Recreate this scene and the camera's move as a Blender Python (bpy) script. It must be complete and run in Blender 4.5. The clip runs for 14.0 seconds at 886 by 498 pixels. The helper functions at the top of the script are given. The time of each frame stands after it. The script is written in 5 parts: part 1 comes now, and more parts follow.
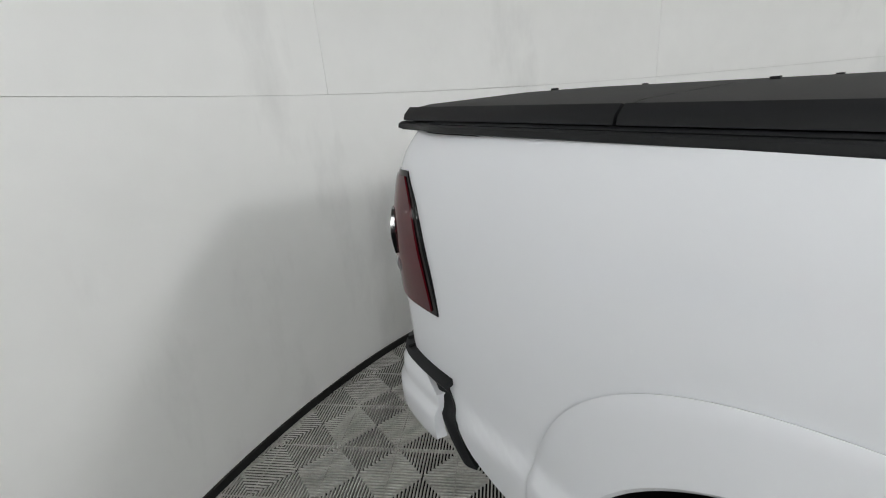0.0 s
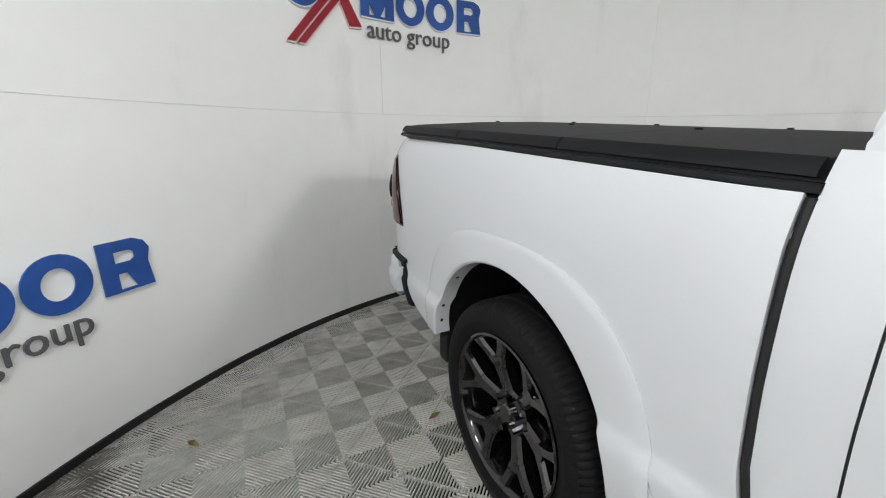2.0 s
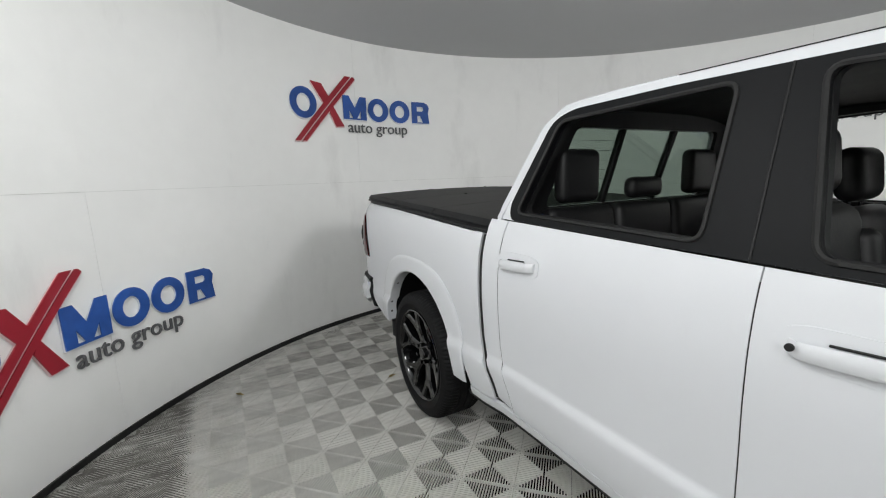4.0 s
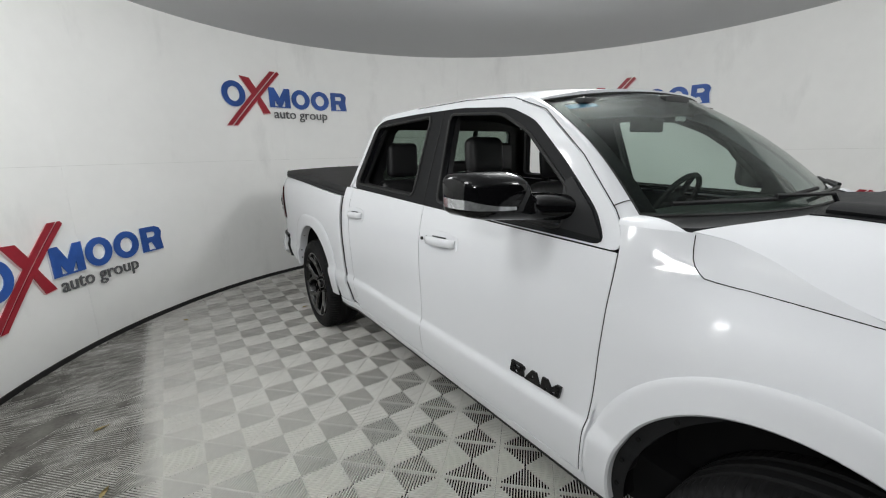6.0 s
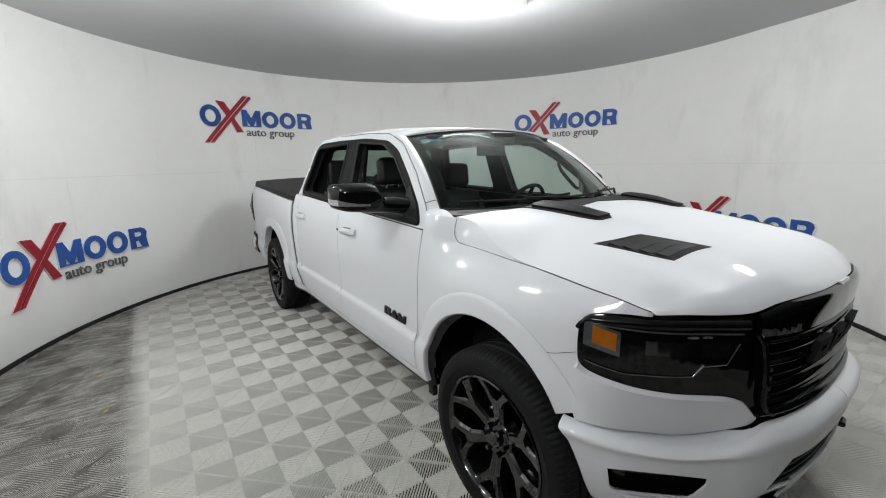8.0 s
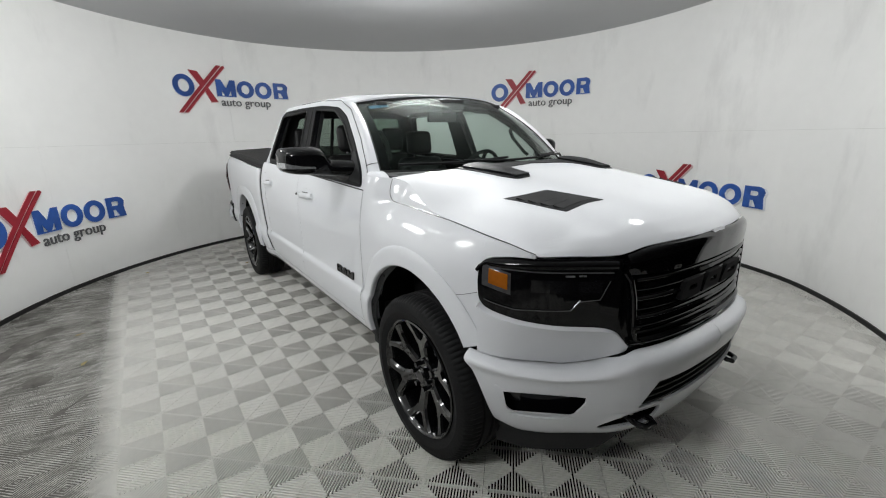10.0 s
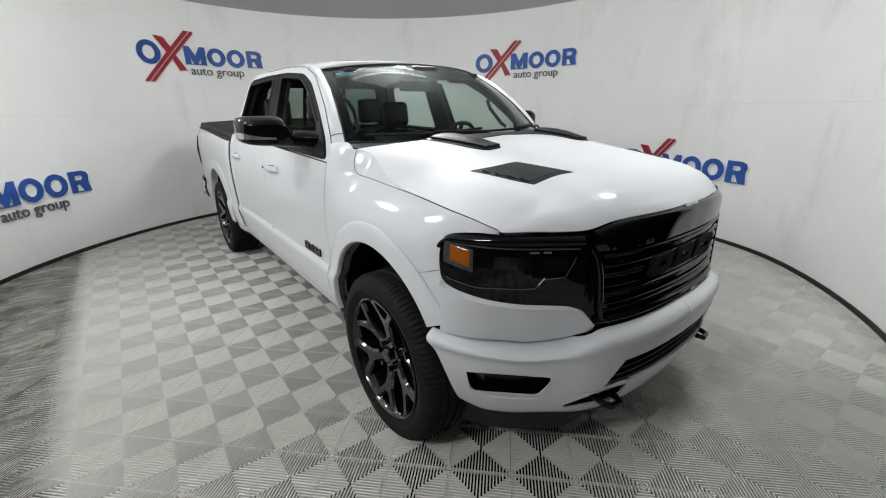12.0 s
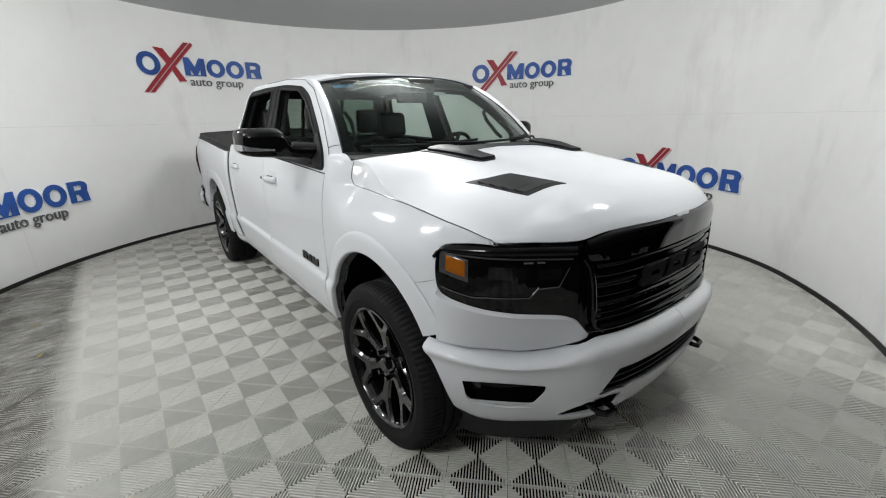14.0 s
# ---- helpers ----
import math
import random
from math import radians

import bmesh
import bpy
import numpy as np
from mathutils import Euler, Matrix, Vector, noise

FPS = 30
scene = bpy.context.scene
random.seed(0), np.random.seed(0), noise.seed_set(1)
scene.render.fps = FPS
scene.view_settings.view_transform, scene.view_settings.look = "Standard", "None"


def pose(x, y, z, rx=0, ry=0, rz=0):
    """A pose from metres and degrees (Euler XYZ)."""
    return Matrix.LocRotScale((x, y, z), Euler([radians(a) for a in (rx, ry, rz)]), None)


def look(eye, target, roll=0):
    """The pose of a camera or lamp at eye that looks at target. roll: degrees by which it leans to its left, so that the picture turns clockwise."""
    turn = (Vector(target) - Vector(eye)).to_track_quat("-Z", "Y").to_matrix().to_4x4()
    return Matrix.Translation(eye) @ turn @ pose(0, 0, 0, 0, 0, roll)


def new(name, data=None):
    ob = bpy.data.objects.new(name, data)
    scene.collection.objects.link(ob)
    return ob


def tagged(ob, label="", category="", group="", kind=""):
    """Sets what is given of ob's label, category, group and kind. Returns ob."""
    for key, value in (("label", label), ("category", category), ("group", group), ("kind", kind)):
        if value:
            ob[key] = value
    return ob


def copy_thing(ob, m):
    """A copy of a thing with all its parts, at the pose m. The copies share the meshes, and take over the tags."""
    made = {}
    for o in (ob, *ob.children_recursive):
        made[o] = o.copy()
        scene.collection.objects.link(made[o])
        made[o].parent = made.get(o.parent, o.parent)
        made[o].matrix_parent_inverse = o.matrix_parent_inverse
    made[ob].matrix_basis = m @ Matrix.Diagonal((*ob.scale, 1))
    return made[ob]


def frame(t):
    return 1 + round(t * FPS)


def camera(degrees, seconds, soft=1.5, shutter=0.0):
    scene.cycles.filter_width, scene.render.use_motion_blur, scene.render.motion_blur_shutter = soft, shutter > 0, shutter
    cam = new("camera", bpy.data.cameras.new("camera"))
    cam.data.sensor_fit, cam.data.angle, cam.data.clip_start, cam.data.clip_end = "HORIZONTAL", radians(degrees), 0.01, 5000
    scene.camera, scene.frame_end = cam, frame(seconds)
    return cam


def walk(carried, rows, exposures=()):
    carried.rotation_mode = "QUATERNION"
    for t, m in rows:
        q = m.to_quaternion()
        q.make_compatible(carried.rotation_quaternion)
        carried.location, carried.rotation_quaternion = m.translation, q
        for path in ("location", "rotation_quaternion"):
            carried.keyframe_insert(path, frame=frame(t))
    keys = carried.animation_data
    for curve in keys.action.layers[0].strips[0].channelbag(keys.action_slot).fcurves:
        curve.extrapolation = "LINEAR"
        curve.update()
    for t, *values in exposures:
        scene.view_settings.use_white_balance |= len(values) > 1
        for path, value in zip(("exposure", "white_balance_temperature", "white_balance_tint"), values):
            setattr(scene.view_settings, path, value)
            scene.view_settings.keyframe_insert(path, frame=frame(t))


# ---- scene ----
cam = camera(94.2, 14.0, soft=1.1)
PATH = [
    (0, (-1.516, 1.95, 1.434), (-0.405, 3.491, 0.809), -5.0),
    (0.5, (-1.645, 1.727, 1.43), (-0.564, 3.296, 0.823), -3.1),
    (1, (-1.738, 1.408, 1.429), (-0.69, 2.996, 0.812), -0.5),
    (1.5, (-1.725, 1.073, 1.398), (-0.782, 2.728, 0.79), 0.5),
    (2, (-1.736, 0.755, 1.401), (-0.881, 2.483, 0.87), -0.5),
    (2.2, (-1.756, 0.606, 1.406), (-0.909, 2.356, 0.937), -1.1),
    (4.3, (-2.033, -0.757, 1.613), (-1.103, 0.981, 1.274), -2.3),
    (4.5, (-2.018, -0.882, 1.631), (-1.077, 0.848, 1.28), -2.4),
    (5, (-1.952, -1.248, 1.617), (-0.984, 0.46, 1.232), -2.2),
    (5.5, (-1.963, -1.63, 1.59), (-0.944, 0.038, 1.165), -1.7),
    (6, (-2.016, -1.986, 1.607), (-0.954, -0.353, 1.155), -1.2),
    (6.5, (-1.966, -2.237, 1.624), (-0.869, -0.627, 1.169), -0.6),
    (7, (-1.894, -2.496, 1.659), (-0.77, -0.9, 1.223), -0.5),
    (7.5, (-1.96, -2.784, 1.65), (-0.831, -1.186, 1.235), -0.7),
    (8, (-2.046, -3.084, 1.647), (-0.927, -1.478, 1.237), -1.1),
    (8.5, (-2.012, -3.318, 1.629), (-0.904, -1.709, 1.2), -1.8),
    (8.7, (-2.022, -3.442, 1.623), (-0.916, -1.834, 1.187), -1.9),
    (11, (-1.776, -3.429, 1.574), (-0.652, -1.893, 0.959), -0.8),
    (11.5, (-1.759, -3.433, 1.566), (-0.63, -1.909, 0.929), -0.8),
    (12, (-1.754, -3.432, 1.561), (-0.619, -1.915, 0.92), -1.0),
    (12.5, (-1.751, -3.435, 1.563), (-0.614, -1.92, 0.922), -1.1),
    (13, (-1.762, -3.447, 1.575), (-0.619, -1.932, 0.944), -1.1),
    (13.5, (-1.761, -3.451, 1.574), (-0.615, -1.934, 0.953), -1.1),
    (14, (-1.758, -3.455, 1.578), (-0.609, -1.934, 0.973), -1.1),
]
walk(cam, [(t, look(eye, target, roll)) for t, eye, target, roll in PATH],
     exposures=((0, 0.50), (2.2, 0.53), (4.5, 0.29), (7, 0.26), (14, 0.37)))
# the air of the room: a dim neutral surround outside the closed shell
world = bpy.data.worlds.new("world")
world.use_nodes = True
world.node_tree.nodes["Background"].inputs[0].default_value = (0.8, 0.82, 0.85, 1)
world.node_tree.nodes["Background"].inputs[1].default_value = 0.02
scene.world = world
scene.view_settings.exposure = 0.0

CX, CY, R_WALL, H_CEIL, SEAM_Z = 0.317, 0.333, 3.848, 3.08, 1.57


# bare tube lamps under the ceiling beside the vehicle: x, y, turn, watts
LAMPS = [(-2.45, -0.75, 90, 28), (-2.3, 0.75, 90, 28), (0.6, -2.75, 0, 44), (-3.6, -2.7, 90, 90), (0.35, -0.12, 0, 84)]
for x, y, turn, watts in LAMPS:
    data = bpy.data.lights.new("tube_glow", "POINT")
    data.energy, data.shadow_soft_size, data.color = watts, 0.20, (0.985, 1.0, 0.992)
    new("tube_glow", data).location = (x, y, H_CEIL - 0.52)


# ---- materials ----
def mat(name, base, rough=0.5, metal=0.0, coat=0.0, spec=0.5, var=0.08, scale=6.0, bump=0.0, bump_scale=200.0,
        emit=0.0, rvar=0.06, island=0.0):
    """Principled surface with colour and gloss varied at two scales, and a fine relief."""
    m = bpy.data.materials.new(name)
    m.use_nodes = True
    nt = m.node_tree
    b = nt.nodes["Principled BSDF"]
    tc = nt.nodes.new("ShaderNodeTexCoord")
    big, small = nt.nodes.new("ShaderNodeTexNoise"), nt.nodes.new("ShaderNodeTexNoise")
    for n, s in ((big, scale), (small, scale * 9)):
        n.inputs["Scale"].default_value = s
        n.inputs["Detail"].default_value = 4
        nt.links.new(tc.outputs["Object"], n.inputs["Vector"])
    mix = nt.nodes.new("ShaderNodeMath")
    mix.operation = "MULTIPLY_ADD"
    nt.links.new(small.outputs[0], mix.inputs[0])
    mix.inputs[1].default_value = 0.4
    nt.links.new(big.outputs[0], mix.inputs[2])
    rng = nt.nodes.new("ShaderNodeMapRange")
    rng.inputs[1].default_value, rng.inputs[2].default_value = 0.35, 1.05
    rng.inputs[3].default_value, rng.inputs[4].default_value = 1 - var, 1 + var
    nt.links.new(mix.outputs[0], rng.inputs[0])
    col = nt.nodes.new("ShaderNodeVectorMath")
    col.operation = "SCALE"
    col.inputs[0].default_value = base
    nt.links.new(rng.outputs[0], col.inputs["Scale"])
    nt.links.new(col.outputs[0], b.inputs["Base Color"])
    rr = nt.nodes.new("ShaderNodeMapRange")
    rr.inputs[1].default_value, rr.inputs[2].default_value = 0.35, 1.05
    rr.inputs[3].default_value, rr.inputs[4].default_value = max(0.02, rough - rvar), rough + rvar
    nt.links.new(mix.outputs[0], rr.inputs[0])
    nt.links.new(rr.outputs[0], b.inputs["Roughness"])
    b.inputs["Metallic"].default_value = metal
    b.inputs["Coat Weight"].default_value = coat
    b.inputs["Coat Roughness"].default_value = 0.04
    b.inputs["Specular IOR Level"].default_value = spec
    if bump:
        fine = nt.nodes.new("ShaderNodeTexNoise")
        fine.inputs["Scale"].default_value = bump_scale
        nt.links.new(tc.outputs["Object"], fine.inputs["Vector"])
        bp = nt.nodes.new("ShaderNodeBump")
        bp.inputs["Strength"].default_value = bump
        bp.inputs["Distance"].default_value = 0.002
        nt.links.new(fine.outputs[0], bp.inputs["Height"])
        nt.links.new(bp.outputs[0], b.inputs["Normal"])
    if emit:
        b.inputs["Emission Color"].default_value = (*base, 1)
        b.inputs["Emission Strength"].default_value = emit
    return m


def glass(name, tint, rough=0.0, gloss=1.0):
    """Thin tinted pane: clear through, with a Fresnel gloss."""
    m = bpy.data.materials.new(name)
    m.use_nodes = True
    nt = m.node_tree
    nt.nodes.remove(nt.nodes["Principled BSDF"])
    out = nt.nodes["Material Output"]
    clear, shine = nt.nodes.new("ShaderNodeBsdfTransparent"), nt.nodes.new("ShaderNodeBsdfGlossy")
    clear.inputs[0].default_value = (*tint, 1)
    shine.inputs["Roughness"].default_value = rough
    fr, mx, k = nt.nodes.new("ShaderNodeLayerWeight"), nt.nodes.new("ShaderNodeMixShader"), nt.nodes.new("ShaderNodeMath")
    p5 = nt.nodes.new("ShaderNodeMath")
    p5.operation, p5.inputs[1].default_value = "POWER", 5.0
    nt.links.new(fr.outputs["Facing"], p5.inputs[0])
    k.operation, k.inputs[1].default_value, k.inputs[2].default_value = "MULTIPLY_ADD", 0.9, 0.04 * gloss
    nt.links.new(p5.outputs[0], k.inputs[0])
    nt.links.new(k.outputs[0], mx.inputs[0])
    nt.links.new(clear.outputs[0], mx.inputs[1])
    nt.links.new(shine.outputs[0], mx.inputs[2])
    nt.links.new(mx.outputs[0], out.inputs[0])
    return m


def dusty(name, clean, dust, rough, amount_far, amount_near):
    """Floor plastic with trodden dust, heavier towards the room's edge, in streaks and spots."""
    m = mat(name, clean, rough, var=0.10, scale=3.0, spec=0.04)
    nt = m.node_tree
    b = nt.nodes["Principled BSDF"]
    geo = nt.nodes.new("ShaderNodeNewGeometry")
    sep = nt.nodes.new("ShaderNodeSeparateXYZ")
    nt.links.new(geo.outputs["Position"], sep.inputs[0])
    n1, n2 = nt.nodes.new("ShaderNodeTexNoise"), nt.nodes.new("ShaderNodeTexNoise")
    mp = nt.nodes.new("ShaderNodeMapping")
    mp.inputs["Scale"].default_value = (1.0, 3.0, 1.0)
    nt.links.new(geo.outputs["Position"], mp.inputs[0])
    n1.inputs["Scale"].default_value, n1.inputs["Detail"].default_value, n1.inputs["Roughness"].default_value = 7.0, 6.0, 0.7
    n2.inputs["Scale"].default_value, n2.inputs["Detail"].default_value = 2.2, 3.0
    nt.links.new(mp.outputs[0], n1.inputs["Vector"])
    nt.links.new(geo.outputs["Position"], n2.inputs["Vector"])

    def ramp(src, a, z, lo, hi):
        r = nt.nodes.new("ShaderNodeMapRange")
        r.inputs[1].default_value, r.inputs[2].default_value = a, z
        r.inputs[3].default_value, r.inputs[4].default_value = lo, hi
        nt.links.new(src, r.inputs[0])
        return r.outputs[0]

    def op(kind, a, c):
        q = nt.nodes.new("ShaderNodeMath")
        q.operation = kind
        for i, v in enumerate((a, c)):
            if isinstance(v, (int, float)):
                q.inputs[i].default_value = v
            else:
                nt.links.new(v, q.inputs[i])
        return q.outputs[0]
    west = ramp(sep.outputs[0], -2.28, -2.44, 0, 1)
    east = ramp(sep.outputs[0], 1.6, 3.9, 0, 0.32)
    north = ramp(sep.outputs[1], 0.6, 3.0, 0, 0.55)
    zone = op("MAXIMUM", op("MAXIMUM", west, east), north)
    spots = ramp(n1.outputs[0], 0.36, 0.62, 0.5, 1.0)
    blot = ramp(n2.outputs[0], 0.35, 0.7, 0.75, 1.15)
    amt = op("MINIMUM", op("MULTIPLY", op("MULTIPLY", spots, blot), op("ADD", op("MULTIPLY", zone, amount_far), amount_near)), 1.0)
    mx = nt.nodes.new("ShaderNodeMix")
    mx.data_type = "RGBA"
    nt.links.new(amt, mx.inputs[0])
    old = b.inputs["Base Color"].links[0].from_socket
    nt.links.new(old, mx.inputs[6])
    mx.inputs[7].default_value = (*dust, 1)
    nt.links.new(mx.outputs[2], b.inputs["Base Color"])
    return m


WHITE = mat("white_pearl_paint", (0.70, 0.712, 0.738), 0.5, coat=0.7, spec=0.1, var=0.012, scale=1.2, rvar=0.02)
GLOSS = mat("gloss_black", (0.003, 0.003, 0.0035), 0.05, spec=0.28, var=0.2, rvar=0.02)
WHEELBLACK = mat("gloss_black_alloy", (0.004, 0.004, 0.0045), 0.07, coat=0.8, spec=0.5, var=0.2, rvar=0.02)
SMOKE = mat("smoked_chrome", (0.028, 0.028, 0.030), 0.05, metal=0.9, coat=0.15, var=0.05, rvar=0.02)
SATIN = mat("satin_black_trim", (0.009, 0.0095, 0.0105), 0.5, spec=0.25, var=0.15, bump=0.15, bump_scale=700)
APPLIQUE = mat("pillar_applique", (0.009, 0.0095, 0.0105), 0.5, spec=0.12, var=0.1, scale=3)
SLAT = mat("vent_slat_grey", (0.030, 0.030, 0.031), 0.45, spec=0.3, var=0.2, scale=12)
RUBBER = mat("tyre_rubber", (0.007, 0.007, 0.0075), 0.72, spec=0.22, var=0.25, scale=9, bump=0.2, bump_scale=500)
VINYL = mat("tonneau_vinyl", (0.026, 0.025, 0.024), 0.62, spec=0.25, var=0.35, scale=4, bump=0.35, bump_scale=420)
LINER = mat("wheel_well_liner", (0.005, 0.005, 0.0055), 0.8, spec=0.2, var=0.3, scale=8)
UNDER = mat("underbody_dark", (0.005, 0.005, 0.0055), 0.8, spec=0.2, var=0.3)
LEATHER = mat("black_leather", (0.014, 0.014, 0.015), 0.48, var=0.2, scale=8, bump=0.3, bump_scale=330)
CABIN = mat("cabin_plastic", (0.012, 0.012, 0.013), 0.6, var=0.2, bump=0.15, bump_scale=400)
AMBER = mat("amber_marker", (0.33, 0.10, 0.008), 0.15, coat=1.0, var=0.2, scale=30)
RED = mat("red_lens", (0.075, 0.004, 0.008), 0.10, coat=0.3, spec=0.3, var=0.2, scale=20)
CLEAR = mat("clear_lens_over_reflector", (0.42, 0.43, 0.44), 0.10, metal=0.7, coat=1.0, var=0.35, scale=60)
LENS_EDGE = mat("smoked_lens_edge", (0.10, 0.10, 0.105), 0.16, metal=0.4, coat=0.6, var=0.3, scale=40)
LAMP_DARK = mat("dark_lamp_bowl", (0.006, 0.006, 0.007), 0.10, coat=0.2, var=0.4, scale=25)
NUT = mat("black_chrome_nut", (0.12, 0.12, 0.13), 0.16, metal=1.0, var=0.1)
DARKGREY = mat("dark_grey_valance", (0.008, 0.0082, 0.009), 0.6, var=0.15, bump=0.2, bump_scale=500)
GAP = mat("panel_gap_seal", (0.010, 0.010, 0.010), 0.7, var=0.2)
SCREEN = glass("windscreen_glass", (0.72, 0.80, 0.76), 0.0, 0.12)
BACKLIGHT = glass("rear_cab_glass", (0.50, 0.56, 0.52), 0.0, 0.8)
STICKER = mat("blue_sticker", (0.10, 0.28, 0.50), 0.5, var=0.2, scale=60)
PAPER = mat("white_tag", (0.75, 0.75, 0.74), 0.6, var=0.05)

WALL = mat("white_wall_paint", (0.86, 0.86, 0.845), 0.55, var=0.045, scale=0.9, bump=0.08, bump_scale=160)
stains = WALL.node_tree
wet = stains.nodes["Principled BSDF"].inputs["Base Color"]
paint = wet.links[0].from_socket
where, squash, blot = stains.nodes.new("ShaderNodeNewGeometry"), stains.nodes.new("ShaderNodeMapping"), stains.nodes.new("ShaderNodeTexNoise")
squash.inputs["Scale"].default_value = (1.0, 1.0, 0.35)
blot.inputs["Scale"].default_value, blot.inputs["Detail"].default_value, blot.inputs["Roughness"].default_value = 1.7, 6.0, 0.62
fade, smear = stains.nodes.new("ShaderNodeMapRange"), stains.nodes.new("ShaderNodeVectorMath")
fade.inputs[1].default_value, fade.inputs[2].default_value, fade.inputs[3].default_value, fade.inputs[4].default_value = 0.56, 0.74, 1.0, 0.86
smear.operation = "SCALE"
stains.links.new(where.outputs["Position"], squash.inputs[0])
stains.links.new(squash.outputs[0], blot.inputs["Vector"])
stains.links.new(blot.outputs[0], fade.inputs[0])
stains.links.new(paint, smear.inputs[0])
stains.links.new(fade.outputs[0], smear.inputs["Scale"])
stains.links.new(smear.outputs[0], wet)
OUTER = mat("dim_grey_wall_paint", (0.06, 0.06, 0.06), 0.7, var=0.1, scale=0.7, bump=0.08, bump_scale=160)
SEAL = mat("wall_backing", (0.62, 0.62, 0.60), 0.8, var=0.1)
SKIRT = mat("black_skirting", (0.012, 0.012, 0.012), 0.5, var=0.3)
CEIL = mat("grey_ceiling_cloth", (0.50, 0.505, 0.51), 0.85, var=0.03, scale=0.8, bump=0.1, bump_scale=300)
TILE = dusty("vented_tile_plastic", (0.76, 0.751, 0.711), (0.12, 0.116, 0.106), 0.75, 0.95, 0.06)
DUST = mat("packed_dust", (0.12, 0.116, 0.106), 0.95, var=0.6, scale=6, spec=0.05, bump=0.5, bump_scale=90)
SUB = mat("floor_under_tiles", (0.008, 0.008, 0.0075), 0.9, var=0.3, spec=0.1)
BLUE = mat("blue_sign_face", (0.020, 0.080, 0.32), 0.4, var=0.45, scale=2)
CRIMSON = mat("red_sign_face", (0.30, 0.012, 0.025), 0.4, var=0.15, scale=4)
PALE = mat("sign_edge_pale", (0.72, 0.74, 0.78), 0.5, var=0.04)
PINK = mat("sign_edge_rose", (0.75, 0.55, 0.55), 0.5, var=0.04)
GREYTXT = mat("grey_sign_face", (0.10, 0.10, 0.105), 0.45, var=0.1)
DIFFUSER = mat("led_diffuser", (0.95, 0.95, 0.93), 0.5, emit=3.0, var=0.01)
LEDFRAME = mat("white_lamp_frame", (0.75, 0.75, 0.75), 0.5, var=0.02)
LEAF = mat("dry_leaf", (0.38, 0.30, 0.13), 0.8, var=0.3, scale=40)


# ---- helpers for shapes ----
def part(name, bm, material, parent=None, label="", smooth=35.0):
    """Links a bmesh as one mesh object under a thing or a part."""
    bmesh.ops.recalc_face_normals(bm, faces=bm.faces[:])
    me = bpy.data.meshes.new(name)
    bm.to_mesh(me)
    bm.free()
    if smooth:
        for p in me.polygons:
            p.use_smooth = True
        me.set_sharp_from_angle(angle=radians(smooth))
    me.materials.append(material)
    ob = new(name, me)
    if parent is not None:
        ob.parent = parent
    if label:
        tagged(ob, label)
    return ob


def thing(name, label, category, group="", kind="", at=(0, 0, 0), rz=0.0):
    ob = new(name)
    ob.empty_display_size = 0.1
    ob.matrix_basis = pose(*at, 0, 0, rz)
    return tagged(ob, label, category, group, kind)


def table(x, xs, ys):
    """Smooth interpolation through a short table (monotone cubic)."""
    if x <= xs[0]:
        return ys[0]
    if x >= xs[-1]:
        return ys[-1]
    n = len(xs)
    i = max(k for k in range(n - 1) if xs[k] <= x)
    d = [(ys[k + 1] - ys[k]) / (xs[k + 1] - xs[k]) for k in range(n - 1)]

    def tan(k):
        if k == 0 or k == n - 1:
            return d[0] if k == 0 else d[-1]
        return 0.0 if d[k - 1] * d[k] <= 0 else 2 * d[k - 1] * d[k] / (d[k - 1] + d[k])
    h = xs[i + 1] - xs[i]
    t = (x - xs[i]) / h
    return ((2 * t ** 3 - 3 * t * t + 1) * ys[i] + (t ** 3 - 2 * t * t + t) * h * tan(i)
            + (-2 * t ** 3 + 3 * t * t) * ys[i + 1] + (t ** 3 - t * t) * h * tan(i + 1))


def step(a, b, x):
    t = min(1.0, max(0.0, (x - a) / (b - a)))
    return t * t * (3 - 2 * t)


def shell(f, nu, nv, thick, bm=None):
    """A closed sheet of the surface f(u, v), 0..1 each way, thickened against its normal."""
    bm = bm or bmesh.new()
    P = [[Vector(f(i / nu, j / nv)) for j in range(nv + 1)] for i in range(nu + 1)]
    outer, inner = [], []
    for i in range(nu + 1):
        ro, ri = [], []
        for j in range(nv + 1):
            a = P[min(i + 1, nu)][j] - P[max(i - 1, 0)][j]
            b = P[i][min(j + 1, nv)] - P[i][max(j - 1, 0)]
            n = a.cross(b)
            n = n.normalized() if n.length > 1e-9 else Vector((0, 0, 1))
            ro.append(bm.verts.new(P[i][j]))
            ri.append(bm.verts.new(P[i][j] - n * thick))
        outer.append(ro)
        inner.append(ri)
    for i in range(nu):
        for j in range(nv):
            bm.faces.new((outer[i][j], outer[i + 1][j], outer[i + 1][j + 1], outer[i][j + 1]))
            bm.faces.new((inner[i][j], inner[i][j + 1], inner[i + 1][j + 1], inner[i + 1][j]))
    for i in range(nu):
        bm.faces.new((outer[i][0], inner[i][0], inner[i + 1][0], outer[i + 1][0]))
        bm.faces.new((outer[i][nv], outer[i + 1][nv], inner[i + 1][nv], inner[i][nv]))
    for j in range(nv):
        bm.faces.new((outer[0][j], outer[0][j + 1], inner[0][j + 1], inner[0][j]))
        bm.faces.new((outer[nu][j], inner[nu][j], inner[nu][j + 1], outer[nu][j + 1]))
    return bm


